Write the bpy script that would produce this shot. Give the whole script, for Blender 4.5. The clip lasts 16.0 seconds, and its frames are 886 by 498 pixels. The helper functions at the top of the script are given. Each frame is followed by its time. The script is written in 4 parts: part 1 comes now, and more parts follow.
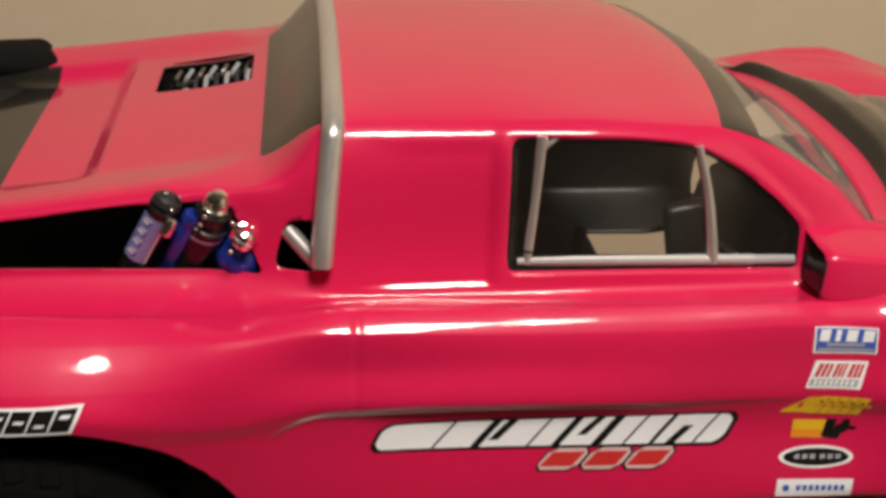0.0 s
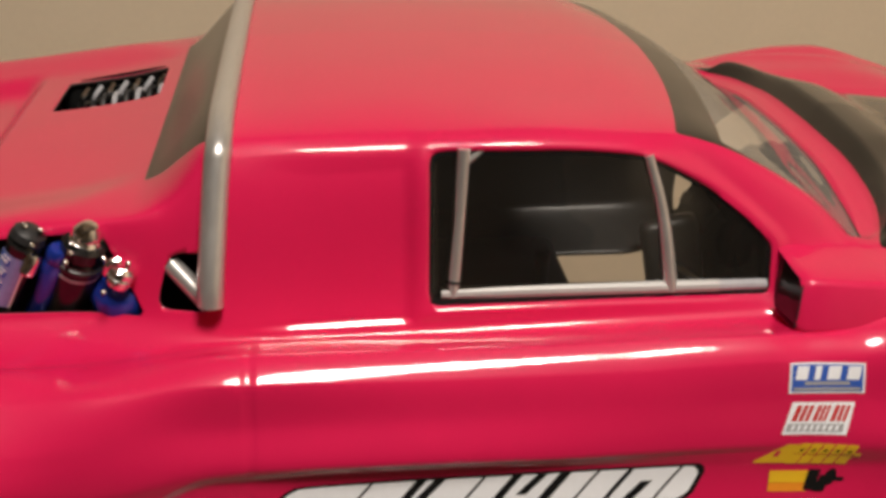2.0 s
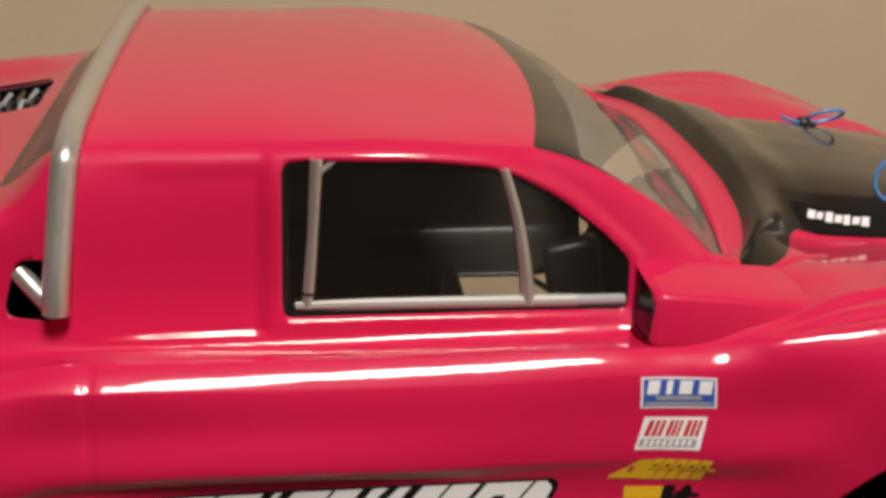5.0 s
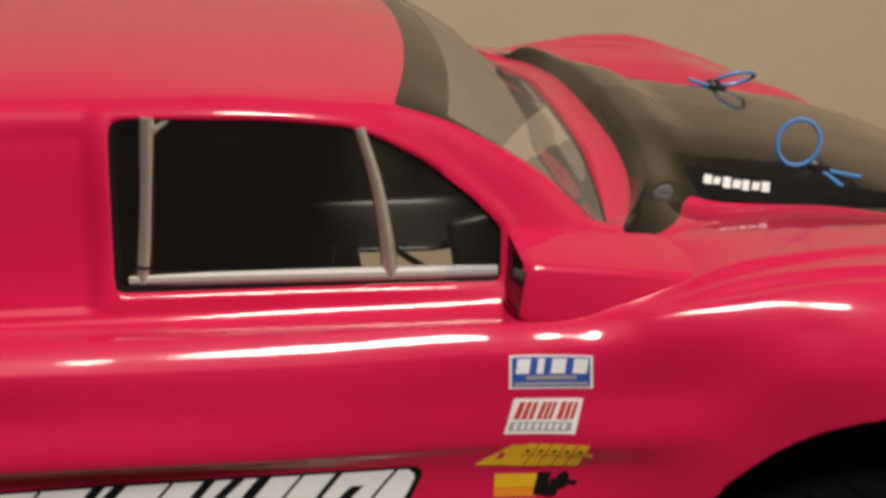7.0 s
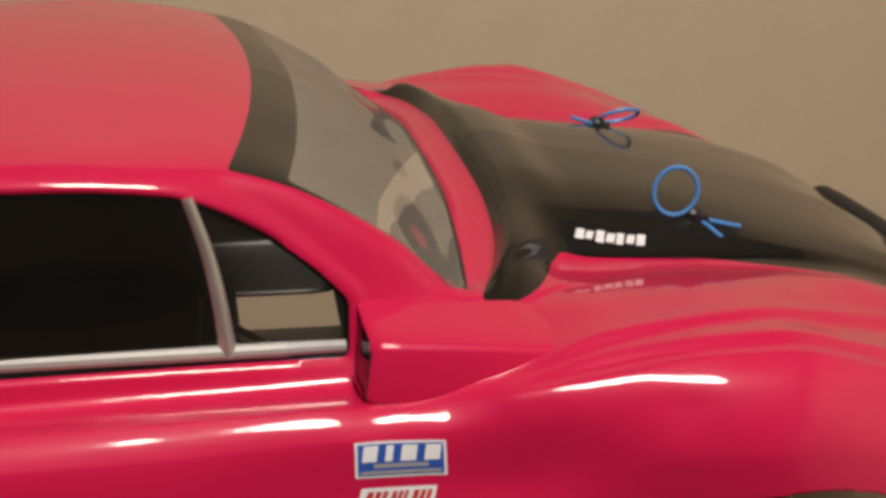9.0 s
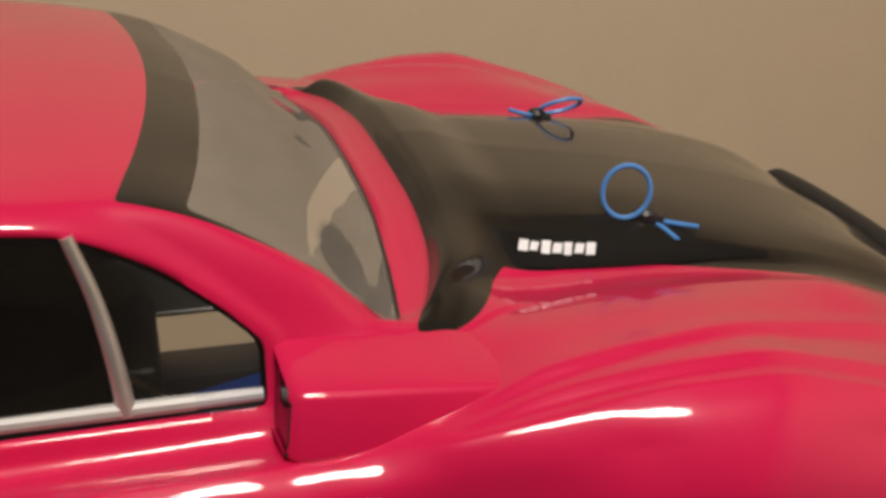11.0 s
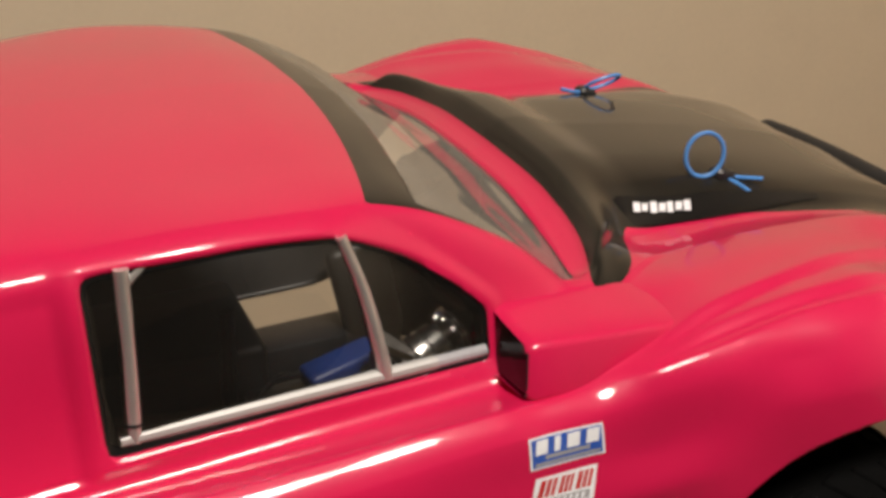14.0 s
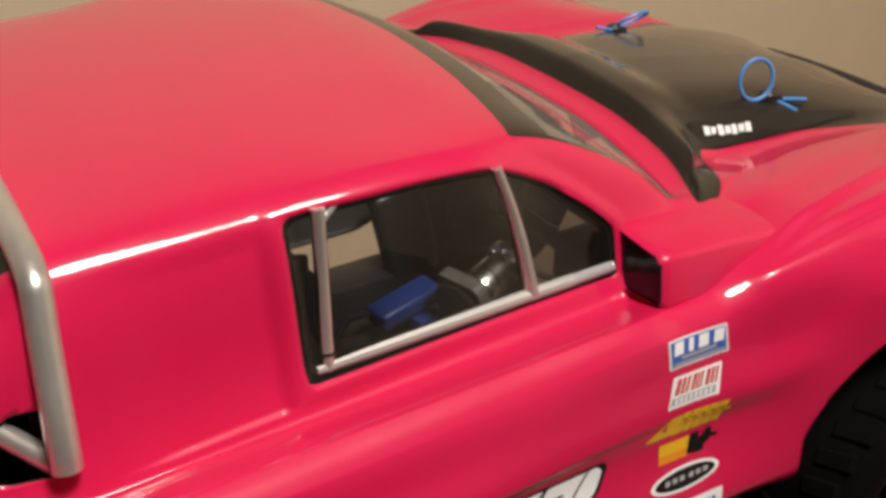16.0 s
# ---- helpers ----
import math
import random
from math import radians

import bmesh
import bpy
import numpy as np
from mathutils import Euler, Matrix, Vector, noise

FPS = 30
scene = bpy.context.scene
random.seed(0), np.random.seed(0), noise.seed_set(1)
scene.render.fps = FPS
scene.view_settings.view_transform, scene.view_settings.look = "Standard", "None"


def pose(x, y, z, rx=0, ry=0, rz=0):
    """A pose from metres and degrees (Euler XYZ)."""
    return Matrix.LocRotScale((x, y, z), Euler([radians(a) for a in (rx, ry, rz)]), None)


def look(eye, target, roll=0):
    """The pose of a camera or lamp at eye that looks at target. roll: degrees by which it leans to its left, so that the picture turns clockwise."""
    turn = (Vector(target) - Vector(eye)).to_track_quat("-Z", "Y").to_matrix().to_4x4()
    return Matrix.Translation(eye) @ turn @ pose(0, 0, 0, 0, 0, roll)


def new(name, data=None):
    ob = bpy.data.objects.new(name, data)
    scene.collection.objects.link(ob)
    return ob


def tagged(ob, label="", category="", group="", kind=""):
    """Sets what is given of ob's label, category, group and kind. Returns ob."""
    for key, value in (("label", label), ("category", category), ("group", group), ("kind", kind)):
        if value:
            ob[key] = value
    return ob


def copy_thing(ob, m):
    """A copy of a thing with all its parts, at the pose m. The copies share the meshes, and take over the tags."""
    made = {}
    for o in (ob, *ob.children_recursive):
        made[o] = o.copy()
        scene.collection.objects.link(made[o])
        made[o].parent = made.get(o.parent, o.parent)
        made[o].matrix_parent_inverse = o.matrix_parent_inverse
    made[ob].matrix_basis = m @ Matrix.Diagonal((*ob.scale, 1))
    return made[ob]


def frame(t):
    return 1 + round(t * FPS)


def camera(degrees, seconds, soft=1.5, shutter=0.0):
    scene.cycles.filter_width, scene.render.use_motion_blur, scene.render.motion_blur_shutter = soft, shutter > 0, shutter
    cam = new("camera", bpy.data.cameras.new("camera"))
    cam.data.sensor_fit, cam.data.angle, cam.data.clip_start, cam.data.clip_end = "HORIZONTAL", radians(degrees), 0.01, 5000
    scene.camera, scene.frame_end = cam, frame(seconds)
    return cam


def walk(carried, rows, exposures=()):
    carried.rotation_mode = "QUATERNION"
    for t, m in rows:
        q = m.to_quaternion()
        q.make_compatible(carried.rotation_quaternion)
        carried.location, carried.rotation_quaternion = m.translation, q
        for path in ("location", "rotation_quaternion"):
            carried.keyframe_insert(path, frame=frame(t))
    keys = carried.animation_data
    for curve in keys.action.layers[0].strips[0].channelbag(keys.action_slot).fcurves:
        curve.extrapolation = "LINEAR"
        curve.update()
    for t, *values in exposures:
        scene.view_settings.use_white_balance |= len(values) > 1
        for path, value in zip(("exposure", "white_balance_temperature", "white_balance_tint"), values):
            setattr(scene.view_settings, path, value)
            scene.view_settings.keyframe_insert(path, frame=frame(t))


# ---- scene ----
cam = camera(42.85, 16.0, soft=3.6)
PATH = [
    (0, (-0.0692, -0.3941, 0.3070), (-0.0243, -0.0839, 0.1511), 3.60),
    (0.5, (-0.0569, -0.3773, 0.3086), (-0.0144, -0.0644, 0.1575), 3.09),
    (1, (-0.0465, -0.3630, 0.2973), (-0.0067, -0.0502, 0.1455), 2.19),
    (1.5, (-0.0392, -0.3571, 0.2926), (-0.0005, -0.0449, 0.1390), 1.46),
    (2, (-0.0343, -0.3542, 0.2904), (0.0039, -0.0407, 0.1395), 1.68),
    (2.5, (-0.0228, -0.3501, 0.2890), (0.0147, -0.0342, 0.1429), 2.30),
    (3, (-0.0150, -0.3503, 0.2860), (0.0296, -0.0349, 0.1410), 2.08),
    (3.2, (-0.0126, -0.3513, 0.2875), (0.0307, -0.0360, 0.1419), 2.46),
    (5.3, (-0.0006, -0.3595, 0.2853), (0.0479, -0.0429, 0.1443), 3.04),
    (5.5, (0.0027, -0.3544, 0.2842), (0.0523, -0.0391, 0.1406), 3.20),
    (6, (0.0120, -0.3523, 0.2802), (0.0680, -0.0381, 0.1365), 4.21),
    (6.5, (0.0193, -0.3508, 0.2783), (0.0790, -0.0369, 0.1356), 4.03),
    (7, (0.0262, -0.3407, 0.2738), (0.0847, -0.0281, 0.1278), 3.41),
    (7.5, (0.0328, -0.3312, 0.2713), (0.0906, -0.0183, 0.1255), 2.95),
    (8, (0.0289, -0.3209, 0.2767), (0.0898, -0.0082, 0.1319), 3.21),
    (8.5, (0.0367, -0.3199, 0.2828), (0.1049, -0.0087, 0.1379), 3.94),
    (9, (0.0511, -0.3189, 0.2817), (0.1293, -0.0100, 0.1369), 3.88),
    (9.5, (0.0566, -0.3119, 0.2728), (0.1370, -0.0038, 0.1276), 3.88),
    (10, (0.0673, -0.3026, 0.2761), (0.1513, 0.0033, 0.1282), 3.25),
    (10.2, (0.0640, -0.2997, 0.2752), (0.1557, 0.0054, 0.1304), 3.54),
    (12.3, (0.0620, -0.2669, 0.2844), (0.1557, 0.0240, 0.1138), 1.50),
    (12.5, (0.0543, -0.2650, 0.2821), (0.1667, 0.0191, 0.1114), 2.28),
    (13, (0.0180, -0.2686, 0.2915), (0.1443, 0.0118, 0.1243), 0.96),
    (13.5, (-0.0073, -0.2861, 0.2953), (0.1334, -0.0083, 0.1356), 1.84),
    (14, (-0.0255, -0.3001, 0.3023), (0.1088, -0.0202, 0.1407), 0.93),
    (14.5, (-0.0421, -0.2998, 0.3006), (0.0901, -0.0220, 0.1337), 0.52),
    (15, (-0.0585, -0.3031, 0.3064), (0.0798, -0.0265, 0.1426), 0.83),
    (15.5, (-0.0737, -0.2920, 0.3088), (0.0723, -0.0208, 0.1425), 0.51),
    (16, (-0.0910, -0.2899, 0.3064), (0.0697, -0.0320, 0.1327), 0.07),
]

walk(cam, [(t, look(eye, target, roll)) for t, eye, target, roll in PATH], exposures=[(0.0, -0.08), (3.0, -0.12), (6.0, -0.23), (9.0, -0.35), (10.2, -0.36), (12.3, -0.22), (14.0, -0.07), (16.0, 0.0)])

# ---- light ----
world = bpy.data.worlds.new("world")
scene.world = world
world.use_nodes = True
world.node_tree.nodes["Background"].inputs[0].default_value = (1.0, 0.85, 0.7, 1)
world.node_tree.nodes["Background"].inputs[1].default_value = 0.02
scene.view_settings.exposure = 0.0
LAMP = (0.16, -0.76, 1.50)

lamp_data = bpy.data.lights.new("ceiling_bulb", "AREA")
lamp_data.shape, lamp_data.size, lamp_data.energy = "DISK", 0.50, 40.0
lamp_data.color = (1.0, 0.90, 0.80)
bulb = new("ceiling_bulb", lamp_data)
bulb.location = LAMP


# ---- materials ----
def material(name, color, rough=0.5, metal=0.0, coat=0.0, bump=0.0, scale=200.0, vary=0.08, rough_vary=0.0, spec=0.5, transmission=0.0, ior=1.5, coat_ior=1.5, coat_rough=0.06):
    m = bpy.data.materials.new(name)
    m.use_nodes = True
    nt = m.node_tree
    b = nt.nodes["Principled BSDF"]
    b.inputs["Base Color"].default_value = (*color, 1)
    b.inputs["Roughness"].default_value = rough
    b.inputs["Metallic"].default_value = metal
    b.inputs["Coat Weight"].default_value = coat
    b.inputs["Coat Roughness"].default_value = coat_rough
    b.inputs["Coat IOR"].default_value = coat_ior
    b.inputs["Specular IOR Level"].default_value = spec
    b.inputs["Transmission Weight"].default_value = transmission
    b.inputs["IOR"].default_value = ior
    tc = nt.nodes.new("ShaderNodeTexCoord")
    if vary:
        n = nt.nodes.new("ShaderNodeTexNoise")
        n.inputs["Scale"].default_value = scale
        n.inputs["Detail"].default_value = 5
        big = nt.nodes.new("ShaderNodeTexNoise")
        big.inputs["Scale"].default_value = scale * 0.12
        big.inputs["Detail"].default_value = 3
        nt.links.new(tc.outputs["Object"], n.inputs["Vector"])
        nt.links.new(tc.outputs["Object"], big.inputs["Vector"])
        add = nt.nodes.new("ShaderNodeMath")
        add.operation = "ADD"
        nt.links.new(n.outputs["Fac"], add.inputs[0])
        nt.links.new(big.outputs["Fac"], add.inputs[1])
        ramp = nt.nodes.new("ShaderNodeMapRange")
        ramp.inputs["From Min"].default_value, ramp.inputs["From Max"].default_value = 0.6, 1.4
        ramp.inputs["To Min"].default_value, ramp.inputs["To Max"].default_value = 1 - vary, 1 + vary
        nt.links.new(add.outputs[0], ramp.inputs["Value"])
        mul = nt.nodes.new("ShaderNodeVectorMath")
        mul.operation = "SCALE"
        mul.inputs[0].default_value = color
        nt.links.new(ramp.outputs[0], mul.inputs["Scale"])
        nt.links.new(mul.outputs[0], b.inputs["Base Color"])
        if rough_vary:
            rr = nt.nodes.new("ShaderNodeMapRange")
            rr.inputs["From Min"].default_value, rr.inputs["From Max"].default_value = 0.6, 1.4
            rr.inputs["To Min"].default_value, rr.inputs["To Max"].default_value = max(rough - rough_vary, 0.01), rough + rough_vary
            nt.links.new(add.outputs[0], rr.inputs["Value"])
            nt.links.new(rr.outputs[0], b.inputs["Roughness"])
        if bump:
            bp = nt.nodes.new("ShaderNodeBump")
            bp.inputs["Strength"].default_value = bump
            bp.inputs["Distance"].default_value = 0.001
            nt.links.new(n.outputs["Fac"], bp.inputs["Height"])
            nt.links.new(bp.outputs[0], b.inputs["Normal"])
    return m


RED = material("red_paint", (0.59, 0.0095, 0.073), 0.42, spec=0.20, coat=1.0, coat_ior=1.50, scale=60, vary=0.03, bump=0.010)
BLACK = material("black_paint", (0.014, 0.013, 0.011), 0.30, spec=0.10, coat=1.0, coat_ior=1.40, scale=60, vary=0.1, bump=0.010)
REAR = material("rear_window_black", (0.014, 0.013, 0.010), 0.35, spec=0.10, coat=1.0, coat_ior=1.40, coat_rough=0.28, scale=60, vary=0.1)
VISOR = material("visor_black", (0.012, 0.011, 0.010), 0.30, coat=0.45, scale=60, vary=0.1, bump=0.010)
INNER = material("inner_black", (0.026, 0.025, 0.024), 0.36, scale=80, vary=0.15, bump=0.05)
SILVER = material("silver_paint", (0.60, 0.59, 0.57), 0.34, metal=0.75, scale=420, vary=0.06, bump=0.015, rough_vary=0.06)
STRIP_SILVER = material("dull_silver_paint", (0.40, 0.395, 0.385), 0.50, metal=0.25, scale=420, vary=0.06, rough_vary=0.05)
CHROME = material("chrome", (0.90, 0.89, 0.87), 0.16, metal=1.0, scale=300, vary=0.04)
GEAR_GREY = material("grey_gear_plastic", (0.10, 0.095, 0.09), 0.5, scale=400, vary=0.4, bump=0.3)
BRUSHED = material("polished_aluminium", (0.93, 0.92, 0.90), 0.25, metal=1.0, scale=600, vary=0.05)
CASE_BLUE = material("blue_plastic_case", (0.011, 0.032, 0.15), 0.40, scale=500, vary=0.1)
DARK = material("dark_plastic", (0.018, 0.018, 0.019), 0.42, scale=700, vary=0.2, bump=0.12)
MATTE = material("matte_black", (0.008, 0.008, 0.008), 0.9, spec=0.05, scale=500, vary=0.2)
RUBBER = material("tyre_rubber", (0.0035, 0.0035, 0.0035), 0.95, spec=0.05, scale=900, vary=0.2, bump=0.25)
BLUE = material("blue_anodised", (0.014, 0.04, 0.33), 0.25, metal=0.35, coat=0.5, scale=500, vary=0.08)
TUBE_BLUE = material("blue_silicone_tube", (0.08, 0.27, 0.66), 0.35, scale=500, vary=0.06)
STICKER_BLUE = material("sticker_blue", (0.03, 0.10, 0.45), 0.3, coat=0.6, scale=600, vary=0.05)
LABEL_BLUE = material("pale_blue_label", (0.22, 0.27, 0.55), 0.35, coat=0.4, scale=900, vary=0.15)
WHITE = material("sticker_white", (0.84, 0.86, 0.90), 0.3, coat=0.6, scale=600, vary=0.04)
STICKER_RED = material("sticker_red", (0.55, 0.03, 0.03), 0.3, coat=0.6, scale=600, vary=0.05)
STICKER_BLACK = material("sticker_black", (0.008, 0.008, 0.008), 0.4, spec=0.08, coat=0.8, scale=600, vary=0.1)
STICKER_GREY = material("sticker_grey", (0.35, 0.35, 0.37), 0.3, coat=0.6, scale=600, vary=0.1)
YELLOW = material("sticker_yellow", (0.80, 0.48, 0.02), 0.3, coat=0.6, scale=600, vary=0.05)
PINK = material("sticker_pale_pink", (0.66, 0.46, 0.46), 0.3, coat=0.6, scale=600, vary=0.06)
ORANGE = material("sticker_orange", (0.80, 0.27, 0.02), 0.3, coat=0.6, scale=600, vary=0.05)
WALL = material("wall_paint", (0.83, 0.695, 0.515), 0.85, scale=160, vary=0.03, bump=0.15)
# wall colour darkened for the unseen walls, to weaken reflections in the red coat
DIM = material("dimmed_wall_paint", (0.25, 0.19, 0.135), 0.85, scale=160, vary=0.03, bump=0.15)
CEIL = material("ceiling_paint", (0.55, 0.49, 0.41), 0.9, scale=120, vary=0.03, bump=0.15)
WOOD = material("brown_wood", (0.10, 0.066, 0.042), 0.4, coat=0.3, scale=120, vary=0.3, bump=0.1)
FLOOR = material("dark_carpet", (0.060, 0.050, 0.040), 0.95, scale=1400, vary=0.12, bump=0.4)


def clear_plastic(name, ior, haze, rough=0.04):
    """Thin clear sheet with a pale diffuse film that stands in for reflected room light."""
    m = bpy.data.materials.new(name)
    m.use_nodes = True
    nt = m.node_tree
    nt.nodes.remove(nt.nodes["Principled BSDF"])
    out = nt.nodes["Material Output"]
    clear = nt.nodes.new("ShaderNodeBsdfTransparent")
    clear.inputs["Color"].default_value = (0.90, 0.89, 0.86, 1)
    gloss = nt.nodes.new("ShaderNodeBsdfGlossy")
    gloss.inputs["Roughness"].default_value = rough
    fres = nt.nodes.new("ShaderNodeFresnel")
    fres.inputs["IOR"].default_value = ior
    mix = nt.nodes.new("ShaderNodeMixShader")
    nt.links.new(fres.outputs[0], mix.inputs[0])
    film = nt.nodes.new("ShaderNodeBsdfDiffuse")
    film.inputs["Color"].default_value = (0.62, 0.58, 0.52, 1)
    noise = nt.nodes.new("ShaderNodeTexNoise")
    noise.inputs["Scale"].default_value = 70
    noise.inputs["Detail"].default_value = 6
    spread = nt.nodes.new("ShaderNodeMapRange")
    spread.inputs["From Min"].default_value, spread.inputs["From Max"].default_value = 0.3, 0.7
    spread.inputs["To Min"].default_value, spread.inputs["To Max"].default_value = haze * 0.85, haze * 1.15
    tc = nt.nodes.new("ShaderNodeTexCoord")
    nt.links.new(tc.outputs["Object"], noise.inputs["Vector"])
    nt.links.new(noise.outputs["Fac"], spread.inputs["Value"])
    veil = nt.nodes.new("ShaderNodeMixShader")
    nt.links.new(spread.outputs[0], veil.inputs[0])
    nt.links.new(clear.outputs[0], veil.inputs[1])
    nt.links.new(film.outputs[0], veil.inputs[2])
    nt.links.new(veil.outputs[0], mix.inputs[1])
    nt.links.new(gloss.outputs[0], mix.inputs[2])
    nt.links.new(mix.outputs[0], out.inputs["Surface"])
    return m


CLEAR = clear_plastic("clear_polycarbonate", 1.88, 0.012)
# strong pale film: the wall's reflection in the windscreen, put in as diffuse colour
SCREEN = clear_plastic("clear_windscreen", 3.6, 0.27, 0.05)


# ---- mesh helpers ----
def empty(name, place=(0, 0, 0)):
    ob = new(name)
    ob.empty_display_size = 0.02
    ob.location = place
    return ob


def link_mesh(name, verts, polys, mats, parent=None, label="", mat_ids=None, smooth=True):
    me = bpy.data.meshes.new(name)
    me.from_pydata([tuple(v) for v in verts], [], [tuple(p) for p in polys])
    for m in (mats if isinstance(mats, (list, tuple)) else [mats]):
        me.materials.append(m)
    if mat_ids is not None:
        me.polygons.foreach_set("material_index", list(mat_ids))
    me.polygons.foreach_set("use_smooth", [smooth] * len(me.polygons))
    me.update()
    ob = new(name, me)
    if parent:
        ob.parent = parent
    return tagged(ob, label)


def part(name, bm, mat, parent=None, label="", smooth=True, sharp=35):
    me = bpy.data.meshes.new(name)
    bmesh.ops.recalc_face_normals(bm, faces=bm.faces)
    for f in bm.faces:
        f.smooth = smooth
    if smooth:
        for e in bm.edges:
            if len(e.link_faces) == 2 and e.calc_face_angle(0) > radians(sharp):
                e.smooth = False
    bm.to_mesh(me)
    bm.free()
    for m in (mat if isinstance(mat, (list, tuple)) else [mat]):
        me.materials.append(m)
    ob = new(name, me)
    if parent:
        ob.parent = parent
    return tagged(ob, label)


def block(size, m=Matrix(), bevel=0.0, segments=2):
    bm = bmesh.new()
    bmesh.ops.create_cube(bm, size=1, matrix=m @ Matrix.Diagonal((*size, 1)))
    if bevel:
        bmesh.ops.bevel(bm, geom=list(bm.edges), offset=bevel, segments=segments, affect="EDGES", profile=0.5)
    return bm


def lathe(profile, n=32, m=Matrix(), closed=False):
    """Turns (radius, height) pairs round the z axis, then moves by m."""
    bm = bmesh.new()
    rings = []
    for r, h in profile:
        if r < 1e-6:
            rings.append([bm.verts.new(m @ Vector((0, 0, h)))])
        else:
            rings.append([bm.verts.new(m @ Vector((r * math.cos(2 * math.pi * k / n), r * math.sin(2 * math.pi * k / n), h))) for k in range(n)])
    pairs = list(zip(rings, rings[1:])) + ([(rings[-1], rings[0])] if closed else [])
    for a, b in pairs:
        for k in range(n):
            j = (k + 1) % n
            if len(a) == 1 and len(b) == 1:
                continue
            if len(a) == 1:
                bm.faces.new((a[0], b[k], b[j]))
            elif len(b) == 1:
                bm.faces.new((a[k], b[0], a[j]))
            else:
                bm.faces.new((a[k], b[k], b[j], a[j]))
    return bm


def axis_pose(a, b):
    """The pose whose z axis runs from a to b, at a."""
    a, b = Vector(a), Vector(b)
    return Matrix.Translation(a) @ (b - a).to_track_quat("Z", "Y").to_matrix().to_4x4()


def tube(points, radius, n=12, closed=False, squash=1.0):
    """A round tube along points; radius may be a function of the way along (0 to 1)."""
    bm = bmesh.new()
    pts = [Vector(p) for p in points]
    count = len(pts)
    rings = []
    side = None
    for i, p in enumerate(pts):
        if closed:
            d = (pts[(i + 1) % count] - pts[i - 1]).normalized()
        else:
            d = (pts[min(i + 1, count - 1)] - pts[max(i - 1, 0)]).normalized()
        if side is None:
            side = d.cross(Vector((0, 0, 1)) if abs(d.z) < 0.9 else Vector((0, 1, 0)))
        side = (side - d * side.dot(d)).normalized()
        top = side.cross(d)
        r = radius(i / max(count - 1, 1)) if callable(radius) else radius
        rings.append([bm.verts.new(p + side * (r * math.cos(2 * math.pi * k / n)) + top * (r * squash * math.sin(2 * math.pi * k / n))) for k in range(n)])
    for a, b in list(zip(rings, rings[1:])) + ([(rings[-1], rings[0])] if closed else []):
        for k in range(n):
            j = (k + 1) % n
            bm.faces.new((a[k], a[j], b[j], b[k]))
    if not closed:
        bm.faces.new(rings[0][::-1])
        bm.faces.new(rings[-1])
    return bm


def add(bm, other):
    me = bpy.data.meshes.new("join")
    other.to_mesh(me)
    other.free()
    bm.from_mesh(me)
    bpy.data.meshes.remove(me)
    return bm


def smooth_line(points, n):
    """n points on a curve through the given ones (Catmull-Rom)."""
    p = [Vector(q) for q in points]
    p = [p[0] * 2 - p[1]] + p + [p[-1] * 2 - p[-2]]
    out = []
    segs = len(p) - 3
    for i in range(n):
        u = i / (n - 1) * segs
        k = min(int(u), segs - 1)
        t = u - k
        a, b, c, d = p[k:k + 4]
        out.append(0.5 * ((2 * b) + (c - a) * t + (2 * a - 5 * b + 4 * c - d) * t * t + (3 * b - a - 3 * c + d) * t ** 3))
    return out


def pchip(xs, ys, q):
    """Smooth curve through (xs, ys) that never overshoots, at the places q."""
    xs, ys, q = np.asarray(xs, float), np.asarray(ys, float), np.asarray(q, float)
    h, d = np.diff(xs), np.diff(ys) / np.diff(xs)
    m = np.zeros_like(ys)
    for i in range(1, len(xs) - 1):
        if d[i - 1] * d[i] > 0:
            w1, w2 = 2 * h[i] + h[i - 1], h[i] + 2 * h[i - 1]
            m[i] = (w1 + w2) / (w1 / d[i - 1] + w2 / d[i])
    m[0], m[-1] = d[0], d[-1]
    k = np.clip(np.searchsorted(xs, q) - 1, 0, len(xs) - 2)
    t = np.clip((q - xs[k]) / h[k], 0, 1)
    return ((1 + 2 * t) * (1 - t) ** 2 * ys[k] + t * (1 - t) ** 2 * h[k] * m[k] + t * t * (3 - 2 * t) * ys[k + 1] + t * t * (t - 1) * h[k] * m[k + 1])


def step(a, b, v):
    t = np.clip((v - a) / (b - a), 0, 1)
    return t * t * (3 - 2 * t)


# ---- room ----
def wall(name, size, place, mat, label):
    ob = part(name, block(size, bevel=0.0), mat, smooth=False)
    ob.location = place
    return tagged(ob, label, "room", kind="structure")


wall("floor", (6.2, 5.2, 0.1), (0.2, -1.65, -0.79), FLOOR, "dark brown short-pile carpet floor")
wall("ceiling", (6.2, 5.2, 0.1), (0.2, -1.65, 1.71), CEIL, "plain off-white ceiling")
wall("wall_north", (4.30, 0.1, 2.4), (-0.75, 0.75, 0.46), WALL, "plain matte beige painted wall")
# south and west walls are unseen; their dark colour dims what the body reflects
wall("wall_south", (4.30, 0.1, 2.4), (-0.75, -4.20, 0.46), DIM, "plain matte unseen wall, darkened to dim its reflections")
wall("wall_east", (0.1, 4.85, 2.4), (1.35, -1.725, 0.46), WALL, "plain matte beige painted wall")
wall("wall_west", (0.1, 4.85, 2.4), (-2.85, -1.725, 0.46), DIM, "plain matte unseen wall, darkened to dim its reflections")
table = empty("side_table", (0.03, -0.02, -0.74))
tagged(table, "narrow brown wooden table that carries the model truck", "table")
part("tabletop", block((0.90, 0.37, 0.024), pose(0, 0, 0.737), 0.004, 3), WOOD, table)
